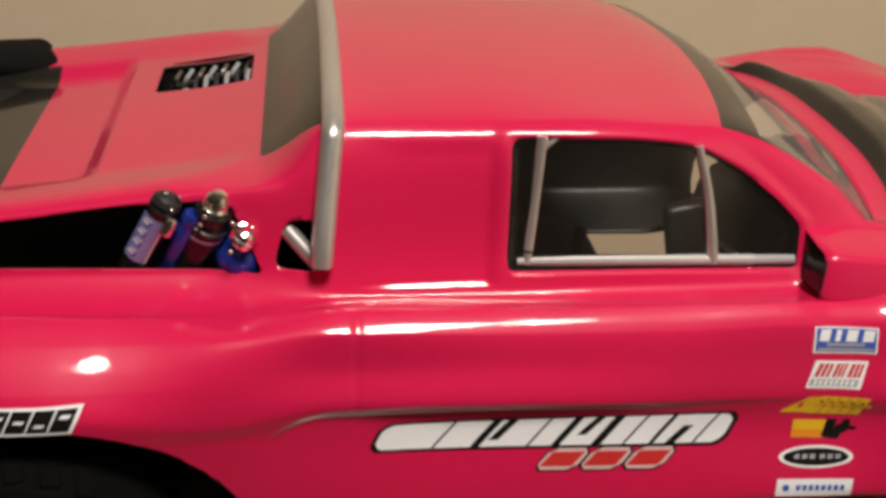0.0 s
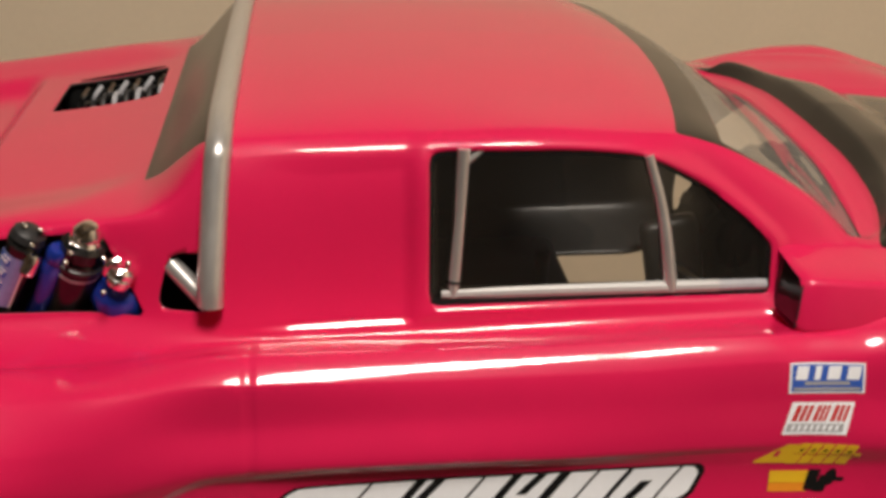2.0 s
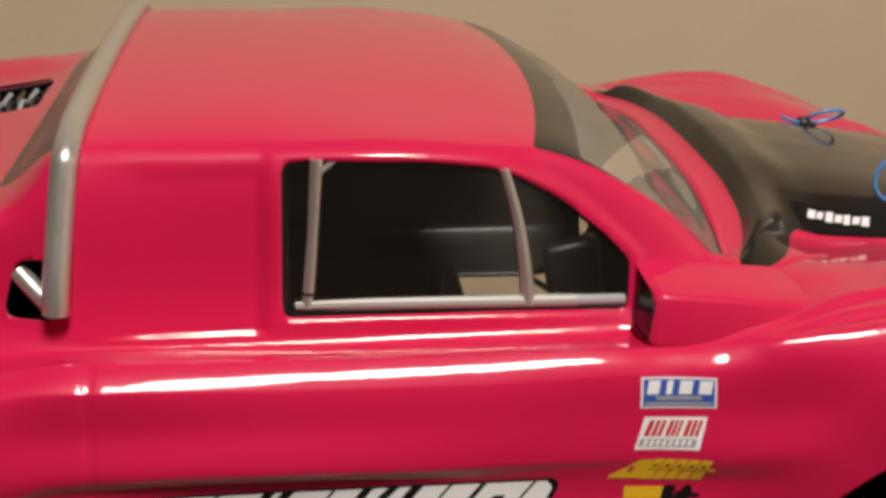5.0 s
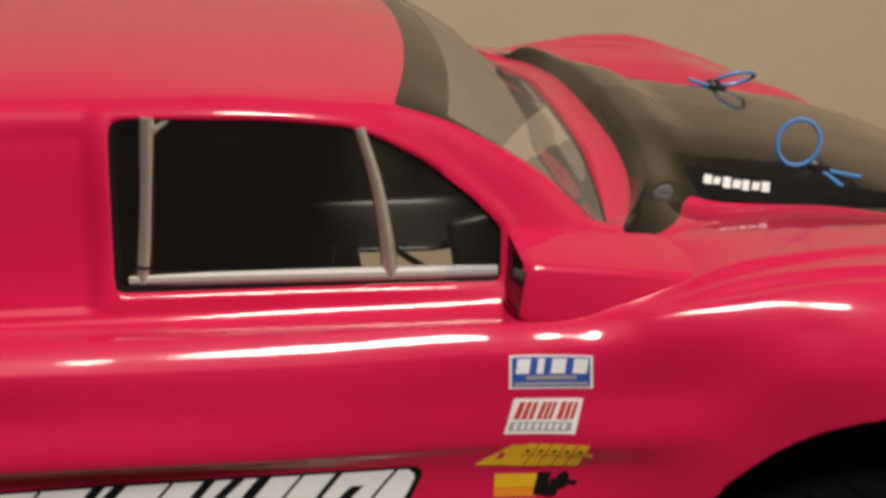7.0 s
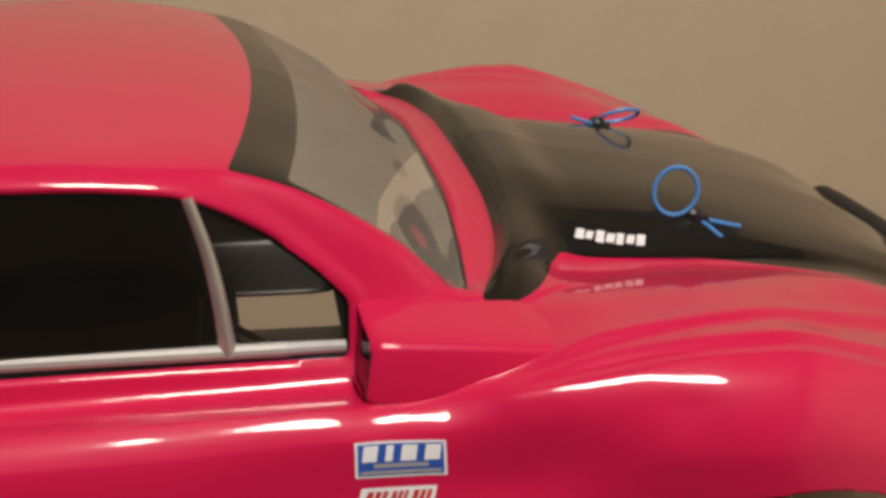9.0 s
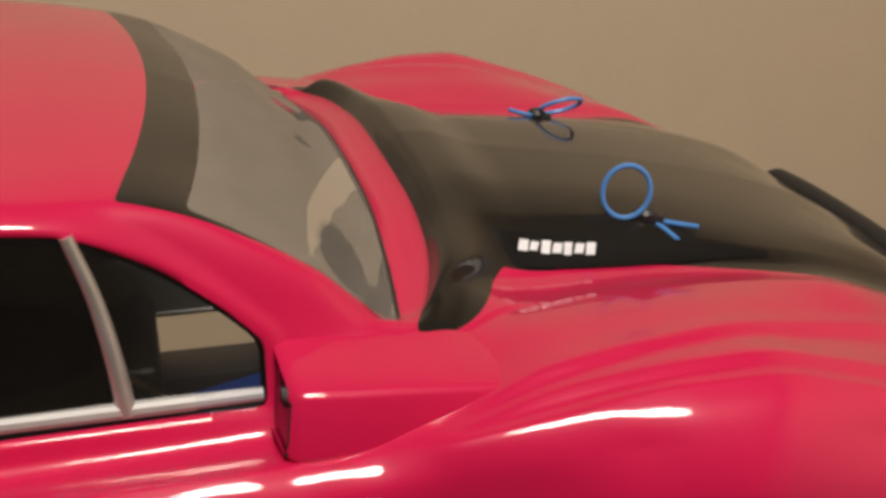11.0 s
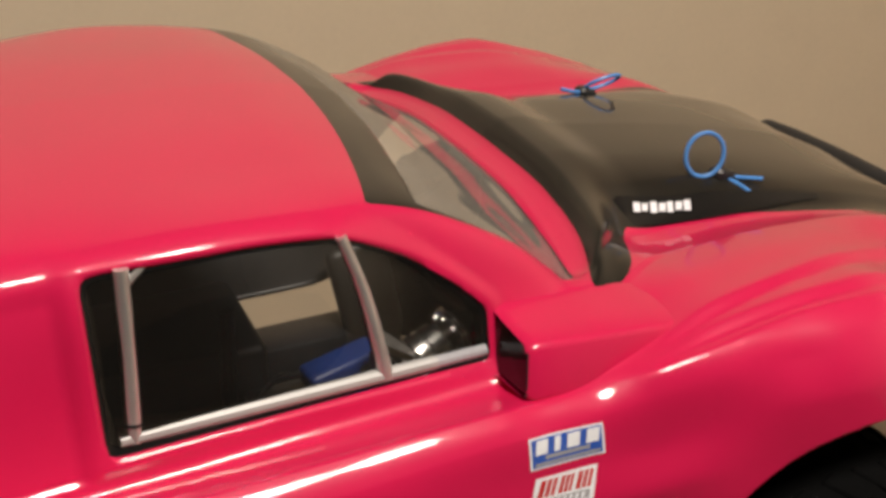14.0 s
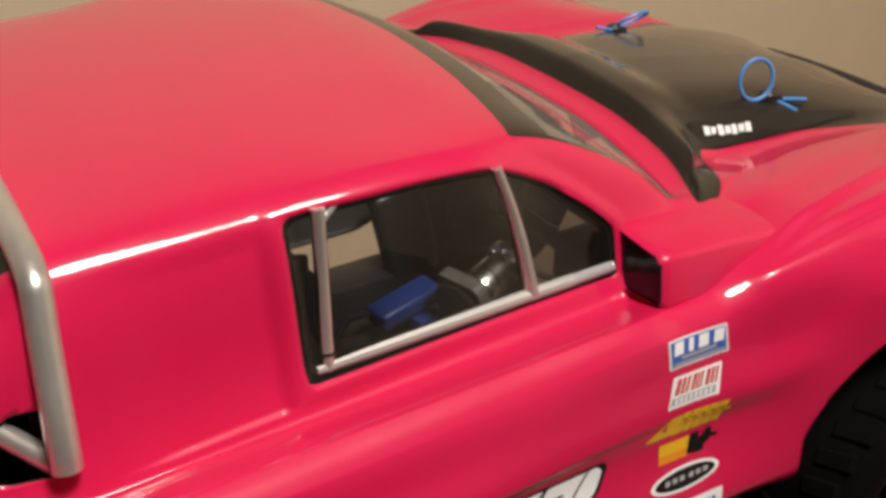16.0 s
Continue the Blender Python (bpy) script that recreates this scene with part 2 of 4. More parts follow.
for lx in (-0.41, 0.41):
    for ly in (-0.15, 0.15):
        part("leg", block((0.034, 0.034, 0.725), pose(lx, ly, 0.3625), 0.003), WOOD, table)
fixture = empty("ceiling_lamp", (LAMP[0], LAMP[1], 1.66))
tagged(fixture, "round white ceiling lamp on a short rod", "lamp")
part("rod", lathe([(0, 0), (0.05, 0), (0.05, -0.015), (0.010, -0.025), (0.010, -0.13), (0, -0.13)], 20), WHITE, fixture)
part("shade", lathe([(0.01, -0.125), (0.17, -0.13), (0.23, -0.165), (0.227, -0.167), (0.168, -0.133), (0.01, -0.129)], 48, closed=True), WHITE, fixture, "white dished metal shade")

# ---- truck body: rails that run along the truck, each (along, half width, height) ----
RAILS = [
    [(-0.2350, 0.1120, 0.0850), (-0.1500, 0.1150, 0.0700), (-0.0800, 0.1000, 0.0690), (0.0000, 0.0960, 0.0690), (0.1000, 0.0960, 0.0690), (0.1400, 0.1160, 0.0660), (0.1900, 0.1250, 0.0620), (0.2600, 0.1080, 0.0750), (0.3000, 0.0750, 0.0850)],
    [(-0.2350, 0.1190, 0.1000), (-0.1500, 0.1300, 0.0950), (-0.0800, 0.1245, 0.0830), (0.0000, 0.1240, 0.0820), (0.1000, 0.1240, 0.0840), (0.1400, 0.1285, 0.0870), (0.1900, 0.1370, 0.0900), (0.2600, 0.1190, 0.0920), (0.3000, 0.0820, 0.0950)],
    [(-0.2350, 0.1200, 0.1080), (-0.1500, 0.1340, 0.1130), (-0.0900, 0.1255, 0.1100), (-0.0600, 0.1228, 0.1142), (-0.0300, 0.1204, 0.1146), (0.0000, 0.1199, 0.1145), (0.0600, 0.1199, 0.1120), (0.1000, 0.1195, 0.1100), (0.1400, 0.1280, 0.1130), (0.1870, 0.1360, 0.1150), (0.2600, 0.1220, 0.1050), (0.3000, 0.0840, 0.1020)],
    [(-0.2350, 0.1180, 0.1150), (-0.1800, 0.1300, 0.1215), (-0.1400, 0.1335, 0.1225), (-0.0900, 0.1265, 0.1165), (-0.0600, 0.1238, 0.1200), (0.0000, 0.1228, 0.1195), (0.0600, 0.1205, 0.1170), (0.0900, 0.1200, 0.1170), (0.1400, 0.1275, 0.1210), (0.1870, 0.1363, 0.1250), (0.2600, 0.1220, 0.1130), (0.3000, 0.0840, 0.1070)],
    [(-0.2350, 0.1090, 0.1200), (-0.1800, 0.1224, 0.1270), (-0.1500, 0.1304, 0.1300), (-0.1380, 0.1300, 0.1298), (-0.1290, 0.1291, 0.1293), (-0.1190, 0.1275, 0.1288), (-0.1120, 0.1269, 0.1286), (-0.0950, 0.1255, 0.1288), (-0.0600, 0.1205, 0.1305), (0.0000, 0.1190, 0.1300), (0.0600, 0.1185, 0.1300), (0.0850, 0.1182, 0.1304), (0.1000, 0.1182, 0.1302), (0.1170, 0.1198, 0.1310), (0.1270, 0.1218, 0.1330), (0.1430, 0.1260, 0.1366), (0.1600, 0.1312, 0.1393), (0.1820, 0.1348, 0.1404), (0.2100, 0.1324, 0.1370), (0.2400, 0.1261, 0.1263), (0.2650, 0.1180, 0.1170), (0.3000, 0.0830, 0.1110)],
    [(-0.2350, 0.1010, 0.1230), (-0.1800, 0.1112, 0.1332), (-0.1500, 0.1203, 0.1393), (-0.1380, 0.1199, 0.1390), (-0.1290, 0.1192, 0.1386), (-0.1190, 0.1182, 0.1381), (-0.1120, 0.1179, 0.1381), (-0.0900, 0.1189, 0.1396), (-0.0800, 0.1188, 0.1402), (-0.0600, 0.1190, 0.1417), (-0.0450, 0.1182, 0.1412), (-0.0200, 0.1168, 0.1402), (0.0000, 0.1160, 0.1396), (0.0400, 0.1157, 0.1397), (0.0830, 0.1163, 0.1416), (0.0920, 0.1158, 0.1414), (0.1050, 0.1162, 0.1418), (0.1170, 0.1182, 0.1434), (0.1240, 0.1196, 0.1452), (0.1400, 0.1226, 0.1484), (0.1560, 0.1252, 0.1503), (0.1700, 0.1288, 0.1512), (0.1840, 0.1300, 0.1515), (0.2100, 0.1268, 0.1459), (0.2360, 0.1223, 0.1360), (0.2650, 0.1130, 0.1245), (0.3000, 0.0800, 0.1150)],
    [(-0.2350, 0.0960, 0.1260), (-0.1800, 0.1045, 0.1362), (-0.1500, 0.1098, 0.1436), (-0.1300, 0.1090, 0.1424), (-0.1100, 0.1082, 0.1412), (-0.0950, 0.1080, 0.1410), (-0.0550, 0.1115, 0.1456), (0.0000, 0.1098, 0.1446), (0.0400, 0.1099, 0.1450), (0.0800, 0.1113, 0.1465), (0.0920, 0.1104, 0.1460), (0.1050, 0.1106, 0.1466), (0.1140, 0.1128, 0.1484), (0.1220, 0.1158, 0.1508), (0.1400, 0.1170, 0.1548), (0.1560, 0.1180, 0.1576), (0.1700, 0.1191, 0.1592), (0.1840, 0.1197, 0.1595), (0.2100, 0.1185, 0.1532), (0.2360, 0.1160, 0.1437), (0.2640, 0.1080, 0.1310), (0.3000, 0.0750, 0.1180)],
    [(-0.2350, 0.0950, 0.1340), (-0.1500, 0.1020, 0.1385), (-0.1000, 0.1020, 0.1395), (-0.0550, 0.0990, 0.1425), (-0.0100, 0.0975, 0.1420), (0.0850, 0.0980, 0.1435), (0.1150, 0.1010, 0.1510), (0.1400, 0.0960, 0.1535), (0.1800, 0.0920, 0.1545), (0.2300, 0.0870, 0.1455), (0.2650, 0.0800, 0.1330), (0.3000, 0.0660, 0.1210)],
    [(-0.2350, 0.0880, 0.1420), (-0.1000, 0.0885, 0.1465), (-0.0550, 0.0965, 0.1470), (-0.0100, 0.0945, 0.1470), (0.0850, 0.0925, 0.1475), (0.1080, 0.0955, 0.1540), (0.1250, 0.0900, 0.1565), (0.1500, 0.0750, 0.1535), (0.1900, 0.0700, 0.1525), (0.2300, 0.0700, 0.1490), (0.2650, 0.0660, 0.1375), (0.3000, 0.0550, 0.1230)],
    [(-0.2350, 0.0870, 0.1540), (-0.1500, 0.0865, 0.1630), (-0.1000, 0.0865, 0.1700), (-0.0750, 0.0865, 0.1740), (-0.0580, 0.0845, 0.1865), (-0.0100, 0.0835, 0.1890), (0.0200, 0.0855, 0.1900), (0.0450, 0.0845, 0.1885), (0.0650, 0.0830, 0.1810), (0.0850, 0.0865, 0.1685), (0.1050, 0.0890, 0.1600), (0.1220, 0.0820, 0.1610), (0.1500, 0.0600, 0.1540), (0.1900, 0.0565, 0.1530), (0.2300, 0.0580, 0.1500), (0.2650, 0.0570, 0.1400), (0.3000, 0.0500, 0.1235)],
    [(-0.2350, 0.0800, 0.1560), (-0.1500, 0.0800, 0.1650), (-0.1000, 0.0780, 0.1720), (-0.0820, 0.0680, 0.1738), (-0.0580, 0.0800, 0.1905), (-0.0100, 0.0785, 0.1920), (0.0200, 0.0795, 0.1935), (0.0450, 0.0785, 0.1920), (0.0610, 0.0775, 0.1897), (0.0740, 0.0775, 0.1863), (0.0850, 0.0790, 0.1810), (0.1000, 0.0815, 0.1722), (0.1158, 0.0830, 0.1612), (0.1300, 0.0730, 0.1630), (0.1500, 0.0535, 0.1580), (0.1900, 0.0480, 0.1572), (0.2300, 0.0520, 0.1520), (0.2650, 0.0520, 0.1420), (0.3000, 0.0460, 0.1240)],
    [(-0.2350, 0.0550, 0.1550), (-0.1650, 0.0550, 0.1605), (-0.1300, 0.0550, 0.1650), (-0.0815, 0.0550, 0.1738), (-0.0580, 0.0550, 0.1940), (0.0000, 0.0550, 0.1957), (0.0500, 0.0540, 0.1940), (0.0680, 0.0540, 0.1910), (0.0800, 0.0540, 0.1860), (0.1000, 0.0560, 0.1746), (0.1195, 0.0560, 0.1622), (0.1330, 0.0490, 0.1658), (0.1500, 0.0420, 0.1640), (0.1900, 0.0400, 0.1602), (0.2300, 0.0410, 0.1535), (0.2650, 0.0410, 0.1440), (0.3000, 0.0360, 0.1250)],
    [(-0.2350, 0.0280, 0.1560), (-0.1650, 0.0280, 0.1610), (-0.1300, 0.0280, 0.1653), (-0.0810, 0.0280, 0.1740), (-0.0575, 0.0280, 0.1955), (0.0000, 0.0280, 0.1970), (0.0500, 0.0280, 0.1955), (0.0700, 0.0280, 0.1922), (0.0820, 0.0280, 0.1876), (0.1000, 0.0280, 0.1768), (0.1220, 0.0280, 0.1648), (0.1370, 0.0270, 0.1682), (0.1460, 0.0265, 0.1682), (0.1600, 0.0250, 0.1662), (0.1900, 0.0240, 0.1622), (0.2250, 0.0240, 0.1556), (0.2500, 0.0240, 0.1492), (0.2670, 0.0240, 0.1430), (0.3000, 0.0220, 0.1260)],
    [(-0.2350, 0.0000, 0.1560), (-0.1650, 0.0000, 0.1610), (-0.1300, 0.0000, 0.1655), (-0.0810, 0.0000, 0.1740), (-0.0575, 0.0000, 0.1960), (0.0000, 0.0000, 0.1974), (0.0500, 0.0000, 0.1960), (0.0710, 0.0000, 0.1927), (0.0830, 0.0000, 0.1882), (0.1000, 0.0000, 0.1778), (0.1225, 0.0000, 0.1655), (0.1380, 0.0000, 0.1692), (0.1460, 0.0000, 0.1694), (0.1600, 0.0000, 0.1672), (0.1900, 0.0000, 0.1628), (0.2250, 0.0000, 0.1562), (0.2500, 0.0000, 0.1500), (0.2670, 0.0000, 0.1440), (0.3000, 0.0000, 0.1270)],
]
SUB = 16
TAIL, NOSE = -0.235, 0.300


def half_sections(xs):
    """Half cross sections at the places xs: arrays (len(xs), points, (half width, height)), from rocker to middle."""
    w = np.stack([pchip([r[0] for r in rail], [r[1] for r in rail], xs) for rail in RAILS], 1)
    z = np.stack([pchip([r[0] for r in rail], [r[2] for r in rail], xs) for rail in RAILS], 1)
    q = np.arange((len(RAILS) - 1) * SUB + 1) / SUB
    out = np.zeros((len(xs), len(q), 2))
    for i in range(len(xs)):
        c = np.concatenate([[0], np.cumsum(np.hypot(np.diff(w[i]), np.diff(z[i])) + 1e-5)])
        at = np.interp(q, np.arange(len(RAILS)), c)
        out[i, :, 0], out[i, :, 1] = pchip(c, w[i], at), pchip(c, z[i], at)
    # broad, nearly flat facets: front wing, door shoulder, rear wing
    for lo, hi, bulge, share in ((5, 6, .0011, step(.145, .160, xs) * (1 - step(.23, .26, xs))), (5, 6, .0005, step(-.075, -.045, xs) * (1 - step(.085, .10, xs))), (4, 5, .0005, 1 - step(-.130, -.075, xs))):
        a, b = out[:, lo * SUB, None].copy(), out[:, hi * SUB, None].copy()
        t = (np.arange((hi - lo) * SUB + 1) / ((hi - lo) * SUB))[None, :, None]
        across = (b - a)[:, :, ::-1] * np.array([1.0, -1.0])
        across /= np.maximum(np.linalg.norm(across, axis=2, keepdims=True), 1e-9)
        line = a + (b - a) * t + across * bulge * np.sin(np.pi * t)
        span = out[:, lo * SUB: hi * SUB + 1]
        span += (line - span) * share[:, None, None]
    # lower door panel tucked in under a crisp lip, which ends in a rounded corner ahead of the rear wheel
    side = out[:, : 5 * SUB + 1]
    x, h = np.repeat(np.asarray(xs)[:, None], side.shape[1], 1), side[:, :, 1]
    lip = 0.1178 - 0.0070 * (1 - step(-.080, -.056, x)) ** 2
    tuck = (1 - step(-.0022, .0008, h - lip)) * step(-.083, -.074, x) * (1 - step(.060, .110, x)) * (0.2 + 0.8 * step(.090, .110, h))
    side[:, :, 0] -= 0.0008 * tuck
    return out


WIN_TOP = [(-.02, .186), (-.006, .1880), (.001, .1887), (.024, .1890), (.047, .1872), (.066, .1790), (.079, .1700), (.088, .1620), (.10, .151)]


def soft_max(*fs, k=0.0022):
    out = fs[0]
    for f in fs[1:]:
        h = np.clip(0.5 + 0.5 * (out - f) / k, 0, 1)
        out = f * (1 - h) + out * h + k * h * (1 - h)
    return out


def window_field(v):
    top = pchip([p[0] for p in WIN_TOP], [p[1] for p in WIN_TOP], v[:, 0])
    f = soft_max((v[:, 2] - top) * 0.85, 0.1487 - v[:, 2], -0.0058 - v[:, 0], v[:, 0] - 0.0878)
    return np.where(np.abs(v[:, 1]) > 0.070, f, 0.05)


def windscreen_field(v):
    w = np.abs(v[:, 1])
    front = 0.083 - 0.0085 * (w / 0.077) ** 2
    base = 0.1232 - 0.0060 * (w / 0.084) ** 2
    pillar = 0.0755 + (v[:, 0] - 0.074) / 0.042 * 0.0065
    return soft_max(front - v[:, 0], v[:, 0] - base, w - pillar, k=0.0015)


def gasket_field(v):
    """Narrow dark band where the shell meets the lower edge of the windscreen."""
    w = np.abs(v[:, 1])
    base = 0.1232 - 0.0060 * (w / 0.084) ** 2
    return np.maximum(np.maximum(base - 0.0008 - v[:, 0], v[:, 0] - base - 0.0011), w - 0.080)


def visor_field(v):
    w = np.abs(v[:, 1])
    rear = 0.071 - 0.0098 * (w / 0.077) ** 2
    return np.maximum(np.maximum(rear - v[:, 0], v[:, 0] - 0.095), w - (0.0775 + (v[:, 0] - 0.068) * 0.05))


HOOK = [(.118, .0890), (.126, .0872), (.132, .0840), (.138, .0780), (.1425, .0702), (.1465, .0615), (.151, .0567), (.184, .0560), (.215, .0605), (.25, .0650), (.30, .060)]


def bonnet_field(v):
    w = np.abs(v[:, 1])
    cowl = 0.1336 - 0.0126 * (w / 0.084) ** 4
    edge = pchip([p[0] for p in HOOK], [p[1] for p in HOOK], v[:, 0])
    return soft_max(cowl - v[:, 0], (w - edge) * 0.8, k=0.006)


def rear_black_field(v):
    return np.maximum(v[:, 0] + 0.163, np.abs(v[:, 1]) - 0.062)


def rear_window_field(v):
    w = np.abs(v[:, 1])
    return np.maximum(np.maximum(-0.0805 - v[:, 0], v[:, 0] + 0.0585), w - (0.0655 + (v[:, 0] + 0.081) * 0.65))


def arch_field(v):
    x, w, z = v[:, 0], np.abs(v[:, 1]), v[:, 2]
    a = np.hypot(x - 0.187, z - 0.074) - 0.0580
    a = np.maximum(np.where(z < 0.074, -1.0, a), np.abs(x - 0.187) - 0.0535)
    b = np.hypot(x + 0.150, z - 0.0437) - 0.078
    return np.where(w > 0.095, np.minimum(a, b), 0.05)


def bed_hole_field(v):
    x, w, z = v[:, 0], np.abs(v[:, 1]), v[:, 2]
    top = pchip([-.235, -.15, -.113, -.092, -.08], [.151, .1622, .1673, .1684, .1684], x)
    f = soft_max(z - top, 0.1468 - z, -0.215 - x, x + 0.0797 + (z - 0.148) * 0.46)
    g = soft_max(0.1490 - z, x + 0.0615, -0.0765 - x + (z - 0.149) * 0.28, z - 0.1640, k=0.004)
    return np.where((w > 0.070) & (w < 0.11), np.minimum(f, g), 0.05)


def vent_field(v):
    x, y = v[:, 0], v[:, 1]
    return soft_max(-0.1212 - x, x + 0.0858, 0.0145 - y, y - 0.0465, k=0.001)


class Sheet:
    """A skin of polygons that can be cut along the zero line of a field."""

    def __init__(self, verts, polys):
        self.v, self.polys = [tuple(p) for p in verts], polys

    def cut(self, field):
        """Splits the polygons into those inside the field (below zero) and those outside; keeps the outside and returns the inside."""
        f = field(np.array(self.v))
        f = np.where(np.abs(f) < 1e-7, 1e-7, f)
        edge, inside, outside = {}, [], []

        def between(a, b):
            key = (min(a, b), max(a, b))
            if key not in edge:
                t = f[a] / (f[a] - f[b])
                edge[key] = len(self.v)
                self.v.append(tuple(pa + (pb - pa) * t for pa, pb in zip(self.v[a], self.v[b])))
            return edge[key]

        for poly, mat in self.polys:
            signs = [f[i] < 0 for i in poly]
            if all(signs):
                inside.append((poly, mat))
            elif not any(signs):
                outside.append((poly, mat))
            else:
                a_in, a_out = [], []
                for k, i in enumerate(poly):
                    j = poly[(k + 1) % len(poly)]
                    (a_in if signs[k] else a_out).append(i)
                    if signs[k] != (f[j] < 0):
                        m = between(i, j)
                        a_in.append(m)
                        a_out.append(m)
                if len(a_in) > 2:
                    inside.append((a_in, mat))
                if len(a_out) > 2:
                    outside.append((a_out, mat))
        self.polys = outside
        return inside

    def paint(self, field, mat):
        inside = self.cut(field)
        self.polys += [(p, mat) for p, _ in inside]

    def mesh(self, polys):
        used = sorted({i for p, _ in polys for i in p})
        back = {i: k for k, i in enumerate(used)}
        return [self.v[i] for i in used], [[back[i] for i in p] for p, _ in polys], [m for _, m in polys]


def body_skin():
    xs = [TAIL]
    while xs[-1] < NOSE - 1e-6:
        x = xs[-1]
        fine = 0.0005 if -0.083 < x < -0.055 else 0.0007 if -0.134 < x < -0.129 else 0.0013
        xs.append(min(x + fine, NOSE))
    xs = np.array(xs)
    sec = half_sections(xs)
    n = sec.shape[1]
    w, z = sec[:, :, 0].copy(), sec[:, :, 1].copy()
    x = np.repeat(xs[:, None], n, 1)
    q = np.arange(n) / SUB
    q = np.repeat(q[None], len(xs), 0)
    # sunken quarter panel behind the door window, with a crisp ledge
    inset = step(-.056, -.036, x) * (1 - step(-.0120, -.0100, x)) * step(.1440, .1455, z) * (1 - step(.1850, .1868, z)) * (q > 7) * (q < 10)
    w -= 0.0010 * inset
    # raised lip round the door window
    flat = np.stack([x.ravel(), w.ravel(), z.ravel()], 1)
    near = window_field(flat).reshape(x.shape)
    w += 0.0010 * (1 - step(.0, .0040, np.abs(near - 0.0015))) * (q > 7.2) * (q < 10.5)
    # door seam
    seam = np.exp(-((x + .0520) / .0007) ** 2) * (q > 2.6) * (q < 6.6)
    w -= 0.0007 * seam
    z -= 0.0005 * seam * (q > 5)
    # two stepped creases along the top of the front wing, above a flat ledge
    rise = 0.0022 * step(-.09, .07, q - 6.22) + 0.0022 * step(-.09, .07, q - 6.58 - (x - .163) * 4.0)
    z += rise * (1 - step(7.2, 8.8, q)) * step(.118, .148, x) * (1 - step(.235, .28, x))
    # lowered rear half of the bed cover
    z -= 0.0045 * (1 - step(-.1385, -.1305, x)) * (1 - step(.048, .064, w)) * (q > 9.5)
    # raised rear lip of the bonnet
    ahead = x - (0.1336 - 0.0126 * (w / 0.084) ** 4)
    z += 0.0030 * step(-.0006, .0045, ahead) * (1 - step(.006, .030, ahead)) * (1 - step(.070, .089, w)) * (q > 8)
    # red valley between the windscreen and that lip
    z -= 0.0038 * step(-.0135, -.0050, ahead) * (1 - step(-.0015, .0035, ahead)) * (1 - step(.076, .088, w)) * (q > 8)
    rows = []
    for i in range(len(xs)):
        near_side = [(xs[i], -w[i, k], z[i, k]) for k in range(n)]
        far_side = [(xs[i], w[i, k], z[i, k]) for k in range(n - 2, -1, -1)]
        rows.append(near_side + far_side)
    m = 2 * n - 1
    verts = [p for r in rows for p in r]
    polys = [([i * m + k, (i + 1) * m + k, (i + 1) * m + k + 1, i * m + k + 1], 0) for i in range(len(xs) - 1) for k in range(m - 1)]
    return Sheet(verts, polys)


truck = empty("model_truck")
tagged(truck, "glossy red and black model truck standing on a wooden table", "model truck")
skin = body_skin()
panes = skin.cut(window_field)
screen = skin.cut(windscreen_field)
for cutter in (arch_field, bed_hole_field, vent_field):
    skin.cut(cutter)
skin.paint(gasket_field, 2)
skin.paint(visor_field, 4)
skin.paint(bonnet_field, 1)
skin.paint(rear_black_field, 1)
skin.paint(rear_window_field, 5)
v, p, ids = skin.mesh(skin.polys)
shell = link_mesh("body_shell", v, p, [RED, BLACK, INNER, INNER, VISOR, REAR], truck, "glossy red shell with black bonnet, visor and rear window", ids)
solid = shell.modifiers.new("thickness", "SOLIDIFY")
solid.thickness, solid.offset, solid.material_offset, solid.material_offset_rim = 0.0011, -1, 2, 2
v, p, ids = skin.mesh(screen)
link_mesh("windscreen", v, p, SCREEN, truck, "curved clear polycarbonate windscreen").visible_shadow = False
for name, sign in (("side_window", -1), ("side_window", 1)):
    mine = [(q, m) for q, m in panes if skin.v[q[0]][1] * sign > 0]
    # clear pane, with a painted black border just inside it
    border = Sheet(skin.v, mine)
    pane = border.cut(lambda a: window_field(a) + 0.0011 + 0.0006 * (a[:, 2] < 0.151))
    v, p, ids = border.mesh(pane)
    glass = link_mesh(name, v, p, CLEAR, truck, "clear polycarbonate side window")
    v, p, ids = border.mesh(border.polys)
    v = [(a, b * 0.996, c) for a, b, c in v]
    link_mesh("window_border", v, p, STICKER_BLACK, glass, "black painted window border")

